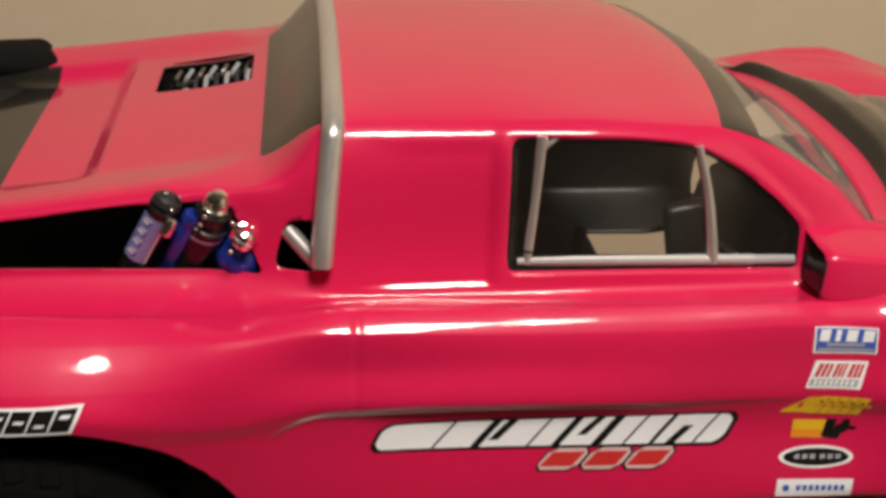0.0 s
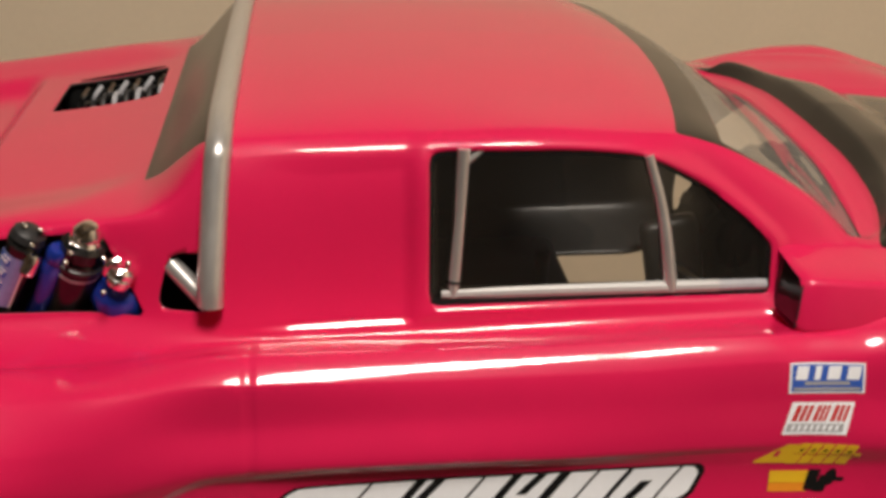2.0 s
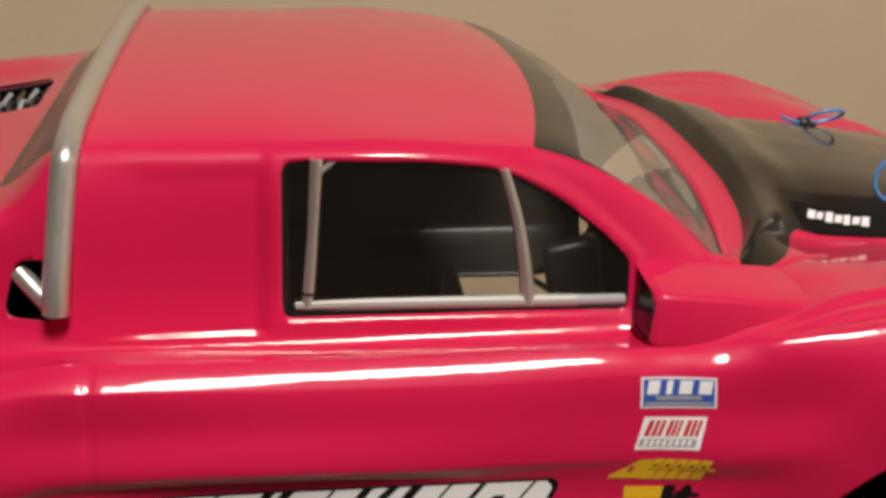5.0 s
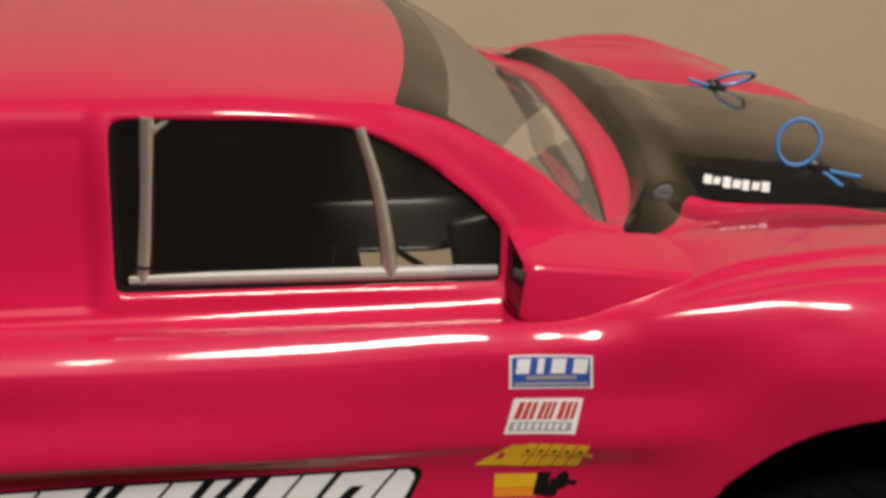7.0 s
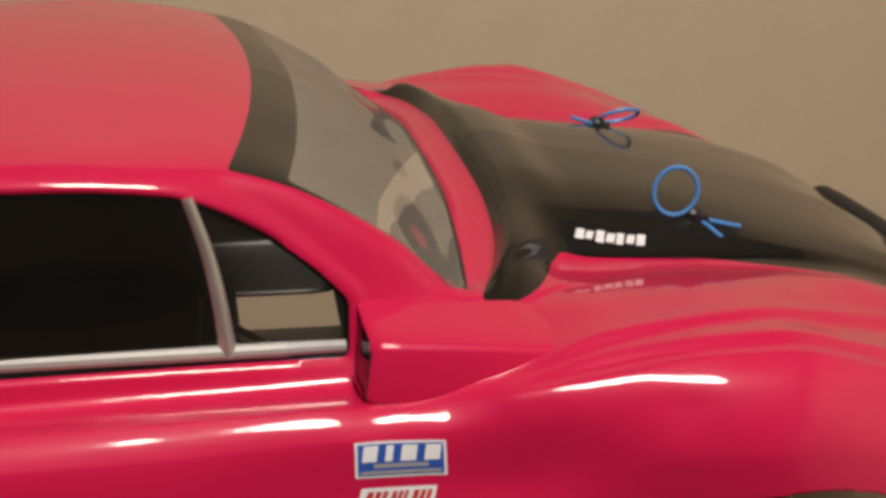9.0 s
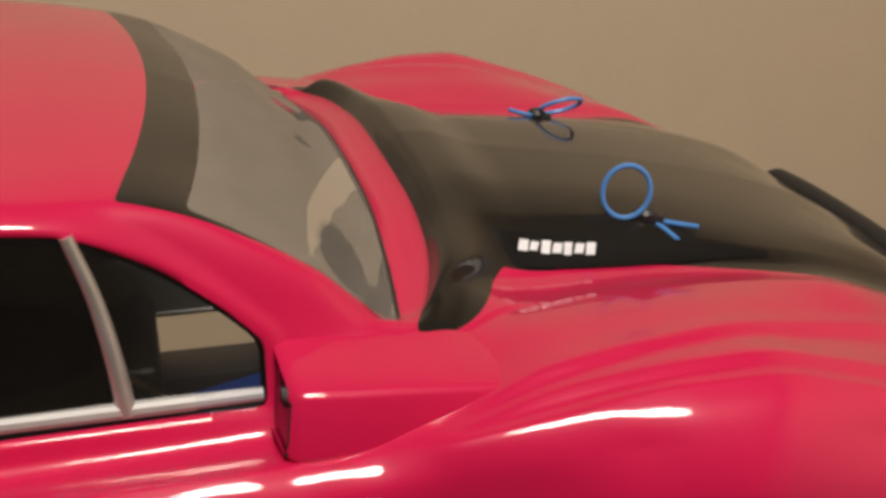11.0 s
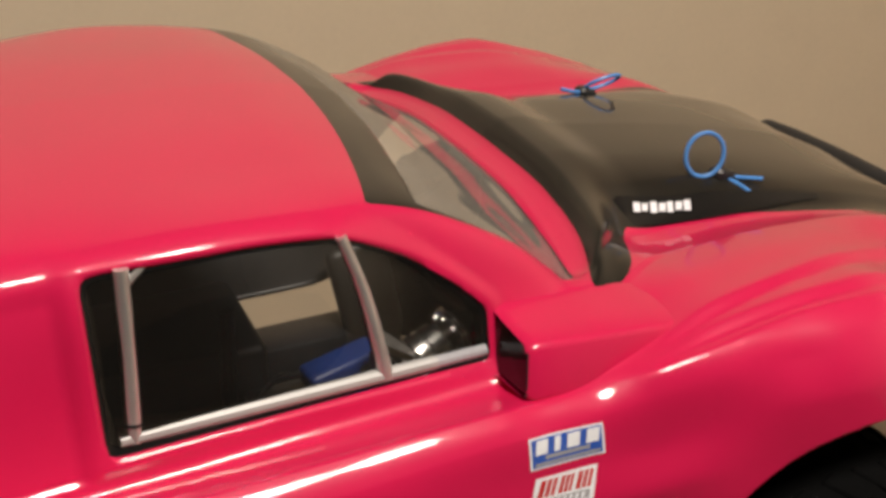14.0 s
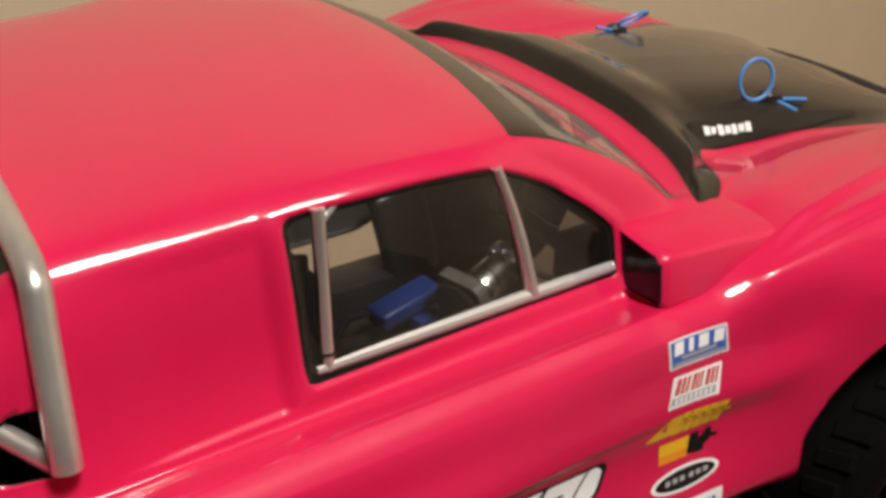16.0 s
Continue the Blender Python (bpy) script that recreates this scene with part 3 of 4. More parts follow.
# ---- wheels ----
def wheel():
    ob = empty("wheel")
    prof = [(0.029, -0.017), (0.034, -0.0195), (0.042, -0.020), (0.0458, -0.018), (0.0472, -0.012), (0.0476, 0), (0.0472, 0.012), (0.0458, 0.018), (0.042, 0.020), (0.034, 0.0195), (0.029, 0.017)]
    tyre = part("tyre", lathe(prof, 48), RUBBER, ob, "black lugged off-road rubber tyre")
    lug = block((0.0026, 0.0058, 0.0125), Matrix(), 0.0007, 1)
    first_lug = None
    for k in range(30):
        for side in (-1, 1):
            a = 2 * math.pi * (k + 0.25 * side) / 30
            m = Matrix.Rotation(a, 4, "Z") @ Matrix.Translation((0.0468, 0, side * 0.0098)) @ Matrix.Rotation(radians(18 * side), 4, "X")
            if first_lug is None:
                first_lug = part("lug", lug, RUBBER, tyre)
                first_lug.matrix_basis = m
            else:
                copy = new("lug", first_lug.data)
                copy.parent = tyre
                copy.matrix_basis = m
    part("rim", lathe([(0, 0.010), (0.006, 0.010), (0.008, 0.006), (0.020, 0.008), (0.025, 0.015), (0.029, 0.018), (0.030, 0.015), (0.030, -0.017), (0.026, -0.017), (0.020, -0.004), (0, -0.004)], 36), MATTE, ob)
    part("wheel_nut", lathe([(0, 0.016), (0.004, 0.016), (0.0045, 0.0095), (0, 0.0095)], 6), CHROME, ob)
    return ob


AXLE = 0.0598
first = wheel()
first.parent = truck
places = [(0.185, -0.121), (0.185, 0.121), (-0.150, -0.121), (-0.150, 0.121)]
first.matrix_basis = pose(places[0][0], places[0][1], AXLE, 90)
for x, y in places[1:]:
    copy_thing(first, pose(x, y, AXLE, 90 if y < 0 else -90))

# ---- chassis, seen through the windows ----
part("chassis_plate", block((0.40, 0.100, 0.004), pose(0.015, 0, 0.036), 0.001), DARK, truck)
for sign in (-1, 1):
    part("side_pod", block((0.165, 0.058, 0.040), pose(-0.0115, sign * 0.078, 0.055), 0.004, 3), DARK, truck)
for sign in (-1, 1):
    part("nerf_bar", block((0.072, 0.022, 0.028), pose(0.104, sign * 0.094, 0.036), 0.003, 2), DARK, truck)
for x in (0.185, -0.150):
    part("axle", tube([(x, -0.105, AXLE), (x, 0.105, AXLE)], 0.0045, 12), DARK, truck)
    part("bulkhead", block((0.050, 0.060, 0.050), pose(x, 0, 0.060), 0.005, 2), DARK, truck)
for sign in (-1, 1):
    part("damper", tube([(0.168, sign * 0.050, 0.118), (0.176, sign * 0.088, 0.066)], 0.0062, 16), DARK, truck)
    part("damper", tube([(-0.140, sign * 0.050, 0.118), (-0.148, sign * 0.088, 0.066)], 0.0062, 16), DARK, truck)
part("shock_tower", block((0.005, 0.110, 0.030), pose(0.163, 0, 0.112), 0.0015), DARK, truck)
motor_pose = axis_pose((0.1120, 0.0120, 0.0790), (0.1270, 0.0165, 0.0835))
motor = part("motor", lathe([(0, 0), (0.0060, 0), (0.0078, 0.0012), (0.0080, 0.0020), (0.0080, 0.0062), (0.0074, 0.0068), (0.0080, 0.0074), (0.0080, 0.0128), (0.0066, 0.0144), (0.0030, 0.0150), (0, 0.0150)], 40, motor_pose), BRUSHED, truck, "polished chrome motor can")
part("shaft", lathe([(0.0016, 0.0145), (0.0016, 0.0190), (0, 0.0190)], 12, motor_pose), BRUSHED, motor)
part("flywheel", lathe([(0.0018, 0.0180), (0.0070, 0.0182), (0.0092, 0.0186), (0.0092, 0.0196), (0.0082, 0.0200), (0.0092, 0.0204), (0.0092, 0.0214), (0.0070, 0.0218), (0, 0.0218)], 40, motor_pose), BRUSHED, motor)
for k in range(8):
    a = 2 * math.pi * k / 8
    part("flywheel_stud", lathe([(0, 0.0172), (0.0009, 0.0174), (0.0011, 0.0184), (0, 0.0184)], 10, motor_pose @ Matrix.Translation((0.0070 * math.cos(a), 0.0070 * math.sin(a), 0))), BRUSHED, motor)
part("gear_plate", block((0.0025, 0.022, 0.022), pose(0.1075, 0.013, 0.0775, 0, -14, 16), 0.004, 3), GEAR_GREY, motor)
part("spur_gear", lathe([(0, 0.002), (0.004, 0.002), (0.004, 0.0008), (0.011, 0.0008), (0.0118, 0), (0.011, -0.0008), (0, -0.0008)], 36, axis_pose((0.1040, 0.0120, 0.0750), (0.1190, 0.0160, 0.0790))), DARK, motor)
part("motor_mount", block((0.030, 0.030, 0.030), pose(0.126, 0.020, 0.055), 0.003), DARK, truck)
part("speed_control", block((0.030, 0.012, 0.008), pose(0.0935, 0.0345, 0.0690, 4, -6, 10), 0.0020, 3), CASE_BLUE, truck, "small blue speed control box")
part("servo", block((0.012, 0.010, 0.014), pose(0.1000, 0.0280, 0.0580, 0, 0, 10), 0.0012), CASE_BLUE, truck)
for sign in (-1, 1):
    part("inner_fender", block((0.026, 0.010, 0.046), pose(0.1240, sign * 0.0880, 0.0680, 0, -12, 0), 0.004, 3), INNER, truck, "black liner behind the front wheel")
part("receiver_box", block((0.050, 0.045, 0.018), pose(0.035, 0.012, 0.055), 0.003), DARK, truck)
part("electronics_tray", block((0.060, 0.080, 0.004), pose(0.090, 0.010, 0.055), 0.001), DARK, truck)
for a, b, c, mat in (((0.100, 0.030, 0.068), (0.108, 0.022, 0.076), (0.117, 0.013, 0.080), DARK), ((0.080, 0.036, 0.068), (0.066, 0.030, 0.072), (0.052, 0.022, 0.064), DARK), ((0.084, 0.026, 0.058), (0.096, 0.010, 0.070), (0.116, 0.006, 0.076), STICKER_GREY)):
    part("wire", tube(smooth_line((a, b, c), 14), 0.0012, 8), mat, truck)
part("antenna_post", tube([(0.052, 0.040, 0.060), (0.054, 0.042, 0.098)], 0.003, 10), DARK, truck)
# bed tub behind the cab, and the partition between them
part("bed_tub", block((0.150, 0.112, 0.100), pose(-0.142, 0, 0.105), 0.006), INNER, truck, "matte black liner below the bed cover")
part("partition", block((0.003, 0.168, 0.105), pose(-0.064, 0, 0.112), 0.001), INNER, truck)

# ---- tubes and mirrors ----
bar_half = [(-.0620, -.0980, .1525), (-.0616, -.0967, .1590), (-.0602, -.0905, .1760), (-.0592, -.0868, .1860), (-.0588, -.0850, .1893), (-.0586, -.0800, .1916), (-.0586, -.0700, .1938), (-.0584, -.0450, .1955), (-.0582, 0, .1968)]
bar_line = bar_half + [(x, -y, z) for x, y, z in bar_half[-2::-1]]
part("roll_bar", tube(smooth_line(bar_line, 90), 0.0034, 14, squash=0.9), SILVER, truck, "rough silver-painted roll bar over the cab's rear edge")
for sign in (-1, 1):
    part("roll_bar_brace", tube([(-.0625, sign * .0930, .1500), (-.0725, sign * .0880, .1600)], 0.0026, 12), SILVER, truck)


def cage(sign):
    """Silver cage tubes that stand just inside a door window."""
    def at(x, w, z):
        return (x, sign * w, z)
    part("window_tube", tube(smooth_line((at(-.0025, .0915, .1508), at(.03, .0915, .1510), at(.0735, .0910, .1508)), 24), 0.0018, 10), STRIP_SILVER, truck)
    part("tube_end", tube([at(.0730, .0910, .1508), at(.0870, .0908, .1508)], 0.0016, 10), STICKER_GREY, truck, "grey sleeve on the end of the window tube")
    part("window_tube", tube(smooth_line((at(.0005, .0915, .1500), at(.0012, .0900, .1580), at(.0022, .0880, .1720), at(.0030, .0860, .1895)), 24), lambda u: 0.0020 - 0.0003 * u, 12), SILVER, truck)
    part("tube_clamp", tube([at(.0008, .0908, .1535), at(.0009, .0906, .1542)], 0.0022, 12), DARK, truck)
    part("window_tube", tube(smooth_line((at(.0602, .0912, .1500), at(.0585, .0890, .1620), at(.0560, .0868, .1740), at(.0520, .0850, .1865)), 24), lambda u: 0.0021 - 0.0007 * u, 12), SILVER, truck)
    part("window_tube", tube([at(.0705, .0900, .1505), at(.0600, .0870, .1565)], 0.0009, 8), SILVER, truck)
    part("window_tube", tube([at(.0035, .0860, .1855), at(.0105, .0840, .1905)], 0.0010, 8), SILVER, truck)


cage(-1)
cage(1)


def mirror(sign):
    """Mirror fairing: a wedge whose rear face holds the glass and whose red skin runs forward into the wing."""
    def ring(x, quad):
        return [Vector((x + dx, sign * w, z)) for dx, w, z in quad]
    rows = [
        ring(0.0890, [(.0010, .0850, .1628), (.0008, .0892, .1610), (.0012, .0960, .1600), (.0018, .1056, .1588), (.0000, .1093, .1464), (-.0015, .0870, .1450)]),
        ring(0.0900, [(.0010, .0846, .1636), (.0008, .0890, .1616), (.0012, .0960, .1606), (.0018, .1062, .1595), (.0000, .1100, .1456), (-.0015, .0865, .1444)]),
        ring(0.1000, [(0, .0845, .1640), (0, .0885, .1610), (0, .0960, .1600), (0, .1064, .1588), (0, .1102, .1455), (0, .0900, .1430)]),
        ring(0.1120, [(0, .0830, .1620), (0, .0880, .1600), (0, .0960, .1590), (0, .1064, .1578), (0, .1096, .1456), (0, .0900, .1430)]),
        ring(0.1270, [(0, .0820, .1585), (0, .0880, .1578), (0, .0960, .1571), (0, .1060, .1562), (0, .1085, .1472), (0, .0940, .1430)]),
        ring(0.1420, [(0, .0820, .1550), (0, .0880, .1550), (0, .0960, .1548), (0, .1056, .1544), (0, .1075, .1480), (0, .0960, .1440)]),
        ring(0.1550, [(0, .0820, .1500), (0, .0880, .1500), (0, .0960, .1500), (0, .1030, .1495), (0, .1050, .1470), (0, .0960, .1440)]),
    ]
    bm = bmesh.new()
    vs = [[bm.verts.new(p) for p in r] for r in rows]
    for a, b in zip(vs, vs[1:]):
        for k in range(6):
            bm.faces.new((a[k], a[(k + 1) % 6], b[(k + 1) % 6], b[k]))
    bm.faces.new(vs[-1])
    bmesh.ops.recalc_face_normals(bm, faces=bm.faces)
    long_edges = [e for e in bm.edges if any(v in r for r in vs[:-1] for v in e.verts) and not e.is_boundary]
    bmesh.ops.bevel(bm, geom=long_edges, offset=0.0016, segments=4, affect="EDGES", profile=0.5)
    ob = part("mirror_housing", bm, RED, truck, "red mirror fairing faired into the wing", sharp=60)
    # its foot inside the cab is painted black like the rest of the inside
    ob.data.materials.append(INNER)
    for face in ob.data.polygons:
        if face.normal.y * sign < -0.5:
            face.material_index = 1
    quad = ring(0.0896, [(.0005, .0880, .1598), (.0018, .1050, .1580), (.0000, .1086, .1470), (-.0015, .0870, .1458)])
    pane = bmesh.new()
    pv = [pane.verts.new(p) for p in quad]
    pv += [pane.verts.new(p + Vector((0.004, 0, 0))) for p in quad]
    for f in ((0, 1, 2, 3), (7, 6, 5, 4), (0, 4, 5, 1), (1, 5, 6, 2), (2, 6, 7, 3), (3, 7, 4, 0)):
        pane.faces.new([pv[k] for k in f])
    part("mirror_glass", pane, BLACK, ob, "dark glossy mirror face", smooth=False)


mirror(-1)
mirror(1)

# front bumper hoop beyond the nose
bumper = part("bumper_tube", tube(smooth_line(((.286, -.062, .105), (.297, -.056, .122), (.300, -.046, .1250), (.301, 0, .1262), (.300, .046, .1250), (.297, .056, .122), (.286, .062, .105)), 60), 0.0042, 14), DARK, truck, "black plastic front bumper tube")
part("bumper_skid", block((0.060, 0.080, 0.004), pose(0.262, 0, 0.060, 0, -24), 0.0015), DARK, bumper)

# black fairing at the tail end of the bed cover
lump = block((0.034, 0.036, 0.011), Matrix.Translation((-0.1850, 0.0760, 0.1600)) @ Matrix.Rotation(radians(16), 4, "Z") @ Matrix.Rotation(radians(-7), 4, "X"), 0.0052, 4)
for v in lump.verts:
    v.co.z -= 0.20 * max(0.0, v.co.x + 0.1800)
fairing = part("tail_fairing", lump, MATTE, truck, "rounded black fairing on the bed cover")
for p in ((-.1705, .0690, .1612), (-.1722, .0620, .1580)):
    part("screw", lathe([(0, 0.0007), (0.0005, 0.0006), (0.0008, 0), (0.0008, -0.0030), (0, -0.0030)], 10, axis_pose(p, (p[0] + 0.2, p[1] - 0.5, p[2] + 0.8))), CHROME, fairing)

# ---- suspension reservoirs in the bed opening ----
def reservoir(a, b, radius, mat, cap_mat, label, cap=True):
    a, b = Vector(a), Vector(b)
    length = (b - a).length
    m = axis_pose(a, b)
    body = part("reservoir", lathe([(0, 0), (radius * 0.9, 0), (radius, 0.001), (radius, length * 0.82), (radius * 0.92, length * 0.84), (radius, length * 0.86), (radius, length - 0.001), (radius * 0.8, length), (0, length)], 28, m), mat, truck, label)
    if cap:
        part("cap", lathe([(0, length + 0.0050), (radius * 0.35, length + 0.0047), (radius * 0.62, length + 0.003), (radius * 0.66, length + 0.0015), (radius * 0.5, length + 0.001), (radius * 0.7, length), (radius * 0.7, length - 0.001), (0, length - 0.001)], 24, m), cap_mat, body)
    return body


A1, B1 = (-.1205, -.0805, .1410), (-.1070, -.0880, .1680)
A3, B3 = (-.1035, -.0790, .1390), (-.0928, -.0875, .1672)
r1 = reservoir(A1, B1, 0.0046, STICKER_BLACK, DARK, "black shock reservoir with a pale blue label", cap=False)
r2 = reservoir((-.1100, -.0820, .1415), (-.0992, -.0890, .1655), 0.0028, BLUE, BLUE, "slim blue anodised reservoir", cap=False)
r3 = reservoir(A3, B3, 0.0058, STICKER_BLACK, CHROME, "black shock body with a bright metal cap")
dome = axis_pose((-.0870, -.0800, .1415), (-.0862, -.0865, .1555))
r4 = part("reservoir", lathe([(0, 0), (0.0066, 0), (0.0074, 0.0010), (0.0076, 0.0080), (0.0073, 0.0106), (0.0058, 0.0132), (0.0036, 0.0146), (0, 0.0150)], 32, dome), BLUE, truck, "short rounded blue reservoir with a bright metal cap")
part("cap", lathe([(0, 0), (0.0031, 0), (0.0033, 0.0006), (0.0033, 0.0022), (0.0028, 0.0026), (0.0033, 0.0030), (0.0033, 0.0046), (0.0024, 0.0056), (0, 0.0058)], 24, axis_pose((-.0858, -.0905, .1556), (-.0833, -.0905, .1606))), CHROME, r4)
part("collar", lathe([(0.0056, 0.0230), (0.0063, 0.0234), (0.0063, 0.0246), (0.0056, 0.0250)], 28, axis_pose(A3, B3)), DARK, r3)


def wrap_label(a, b, radius, lo, hi, start, end, mat, parent, name="label"):
    """A sticker bent round a reservoir; angles in degrees round its axis."""
    m = axis_pose(a, b)
    bm = bmesh.new()
    n = 8
    cols = []
    for k in range(n + 1):
        t = radians(start + (end - start) * k / n)
        cols.append([bm.verts.new(m @ Vector((radius * math.cos(t), radius * math.sin(t), h))) for h in (lo, hi)])
    for p, q in zip(cols, cols[1:]):
        bm.faces.new((p[0], q[0], q[1], p[1]))
    return part(name, bm, mat, parent)


m1 = axis_pose(A1, B1).to_3x3()
facing = math.degrees(math.atan2((m1.inverted() @ Vector((0.1, -0.85, 0.5))).y, (m1.inverted() @ Vector((0.1, -0.85, 0.5))).x))
wrap_label(A1, B1, 0.00470, 0.0100, 0.0275, facing - 58, facing + 44, LABEL_BLUE, r1)
wrap_label(A1, B1, 0.00474, 0.0100, 0.0275, facing + 36, facing + 44, WHITE, r1)
for k in range(4):
    wrap_label(A1, B1, 0.00478, 0.0112 + k * 0.0042, 0.0142 + k * 0.0042, facing - 50, facing - 4, STICKER_BLUE, r1, "label_block")
    wrap_label(A1, B1, 0.00484, 0.0119 + k * 0.0042, 0.0129 + k * 0.0042, facing - 46, facing - 14, WHITE, r1, "label_bar")
    wrap_label(A1, B1, 0.00484, 0.0134 + k * 0.0042, 0.0141 + k * 0.0042, facing - 36, facing - 6, WHITE, r1, "label_bar")
part("silver_sleeve", lathe([(0, 0), (0.0018, 0), (0.0020, 0.0005), (0.0020, 0.0050), (0.0015, 0.0058), (0, 0.0058)], 20, axis_pose((-.1074, -.0920, .1600), (-.1046, -.0915, .1655))), CHROME, r1)
part("top_cap", lathe([(0, 0.0036), (0.0024, 0.0034), (0.0042, 0.0020), (0.0046, 0), (0, 0)], 24, axis_pose(B1, (-.0955, -.0880, .1885))), DARK, r1)
# bright bolts on the reservoirs' caps and brackets
for owner, spots in ((r1, ((-.1066, -.0900, .1722), (-.1030, -.0900, .1710), (-.1050, -.0925, .1680))), (r3, ((-.0952, -.0930, .1685), (-.0970, -.0942, .1640), (-.0958, -.0935, .1662))), (r4, ((-.0880, -.0925, .1640), (-.0822, -.0920, .1622), (-.0885, -.0955, .1560)))):
    for p in spots:
        part("bolt", lathe([(0, 0.0007), (0.0004, 0.0006), (0.0007, 0.0003), (0.0007, -0.0030), (0, -0.0030)], 10, axis_pose(p, (p[0] + 0.1, p[1] - 0.6, p[2] + 0.5))), CHROME, owner)
part("banjo", tube(smooth_line(((-.0880, -.0915, .1590), (-.0868, -.0920, .1625), (-.0840, -.0915, .1630)), 10), 0.0010, 10), CHROME, r4)
part("script_band", lathe([(0.00585, 0.0205), (0.00590, 0.0207), (0.00590, 0.0214), (0.00585, 0.0216)], 28, axis_pose(A3, B3)), STICKER_GREY, r3)

# ---- engine below the bed vent ----
part("vent_tray", block((0.044, 0.040, 0.003), pose(-0.104, 0.031, 0.1565, 0, -10), 0.001), MATTE, truck)
engine = part("engine_cover", block((0.024, 0.012, 0.005), pose(-0.0990, 0.0270, 0.1610, 0, -10, 6), 0.0024, 3), MATTE, truck, "black and bright metal engine top under the bed vent")
part("intake", lathe([(0, 0.004), (0.004, 0.004), (0.0055, 0.002), (0.0055, 0), (0, 0)], 24, pose(-0.094, 0.024, 0.1625, 0, -10)), MATTE, engine)
part("valve_cover", block((0.0050, 0.0100, 0.004), pose(-0.1150, 0.0300, 0.1592, 0, -10, 24), 0.0012), CHROME, engine)
part("valve_cover", block((0.0060, 0.0055, 0.004), pose(-0.1172, 0.0200, 0.1588, 0, -10, 6), 0.0012), CHROME, engine)
part("bracket", block((0.0030, 0.0220, 0.003), pose(-0.1090, 0.0290, 0.1590, 0, -10, 20), 0.0006), STICKER_GREY, engine)
part("side_rail", tube([(-0.1190, 0.0440, 0.1592), (-0.0890, 0.0448, 0.1650)], 0.0011, 8), CHROME, engine)
for k in range(6):
    part("pipe", tube(smooth_line(((-0.1085 + k * 0.0040, 0.0330, 0.1610 + k * 0.0007), (-0.1080 + k * 0.0040, 0.0375, 0.1645 + k * 0.0007), (-0.1065 + k * 0.0040, 0.0425, 0.1625 + k * 0.0007)), 8), 0.0010, 8), STICKER_GREY if k % 2 else DARK, engine)
    part("plug", lathe([(0, 0.0016), (0.0009, 0.0014), (0.0012, 0), (0, 0)], 10, pose(-0.1090 + k * 0.0040, 0.0395, 0.1618 + k * 0.0007)), CHROME, engine)

part("back_panel", block((0.044, 0.003, 0.016), pose(-0.104, 0.0490, 0.1610, 0, -10), 0.0008), MATTE, engine)
for k in range(7):
    part("header_pipe", tube(smooth_line(((-0.1180 + k * 0.0045, 0.0440, 0.1585 + k * 0.0008), (-0.1165 + k * 0.0045, 0.0420, 0.1625 + k * 0.0008), (-0.1145 + k * 0.0045, 0.0450, 0.1650 + k * 0.0008)), 8), 0.0009, 8), STICKER_GREY if k % 2 else CHROME, engine)

# ---- body posts with blue tube clips ----
def knob(place):
    p = Vector(place)
    ob = part("body_post", lathe([(0, 0.0060), (0.0020, 0.0060), (0.0030, 0.0050), (0.0030, 0.0022), (0.0042, 0.0018), (0.0046, 0.0004), (0.0040, -0.003), (0, -0.003)], 20, Matrix.Translation(p)), DARK, truck, "black body post with a looped blue clip")
    part("clip_block", block((0.0075, 0.0036, 0.0034), Matrix.Translation(p + Vector((0.001, -0.0010, 0.0030))) @ Matrix.Rotation(radians(-18), 4, "Z"), 0.0008), DARK, ob)
    return ob


def loop(center, e1, e2, r1, r2, n=44):
    c, a, b = Vector(center), Vector(e1).normalized(), Vector(e2).normalized()
    b = (b - a * a.dot(b)).normalized()
    return [c + a * (r1 * math.cos(2 * math.pi * k / n)) + b * (r2 * math.sin(2 * math.pi * k / n)) for k in range(n)]


near_knob = knob((.1950, -.0411, .1560))
part("clip_ring", tube(loop((.1892, -.0405, .1668), (0.93, -0.30, -0.20), (-0.20, 0.25, 0.95), .0062, .0070), 0.00070, 8, closed=True), TUBE_BLUE, near_knob, "blue silicone tube loop")
part("clip_tail", tube(smooth_line(((.1965, -.0420, .1590), (.2010, -.0440, .1585), (.2080, -.0470, .1580)), 10), 0.00070, 8), TUBE_BLUE, near_knob)
part("clip_tail", tube(smooth_line(((.1965, -.0430, .1590), (.1990, -.0460, .1575), (.2010, -.0500, .1560)), 10), 0.00070, 8), TUBE_BLUE, near_knob)
part("clip_wire", tube(smooth_line(((.1940, -.0410, .1590), (.1880, -.0405, .1600), (.1820, -.0400, .1605)), 10), 0.00045, 8), DARK, near_knob)
far_knob = knob((.1950, .0411, .1560))
part("clip_ring", tube(loop((.2025, .0395, .1632), (0.97, -0.10, 0.20), (0.0, -0.75, 0.66), .0072, .0050), 0.00070, 8, closed=True), TUBE_BLUE, far_knob, "blue silicone tube loop")
part("clip_tail", tube(smooth_line(((.1960, .0400, .1600), (.1900, .0395, .1612), (.1850, .0400, .1628)), 10), 0.00070, 8), TUBE_BLUE, far_knob)

# ---- stickers ----
GRID_X = np.arange(-0.20, 0.26, 0.002)
GRID_S = half_sections(GRID_X)


def on_side(x, z):
    k = int(np.clip((x - GRID_X[0]) / 0.002, 0, len(GRID_X) - 2))
    t = (x - GRID_X[k]) / 0.002
    s = GRID_S[k] * (1 - t) + GRID_S[k + 1] * t
    s = s[: 5 * SUB + 1]
    return float(np.interp(z, s[:, 1], s[:, 0]))


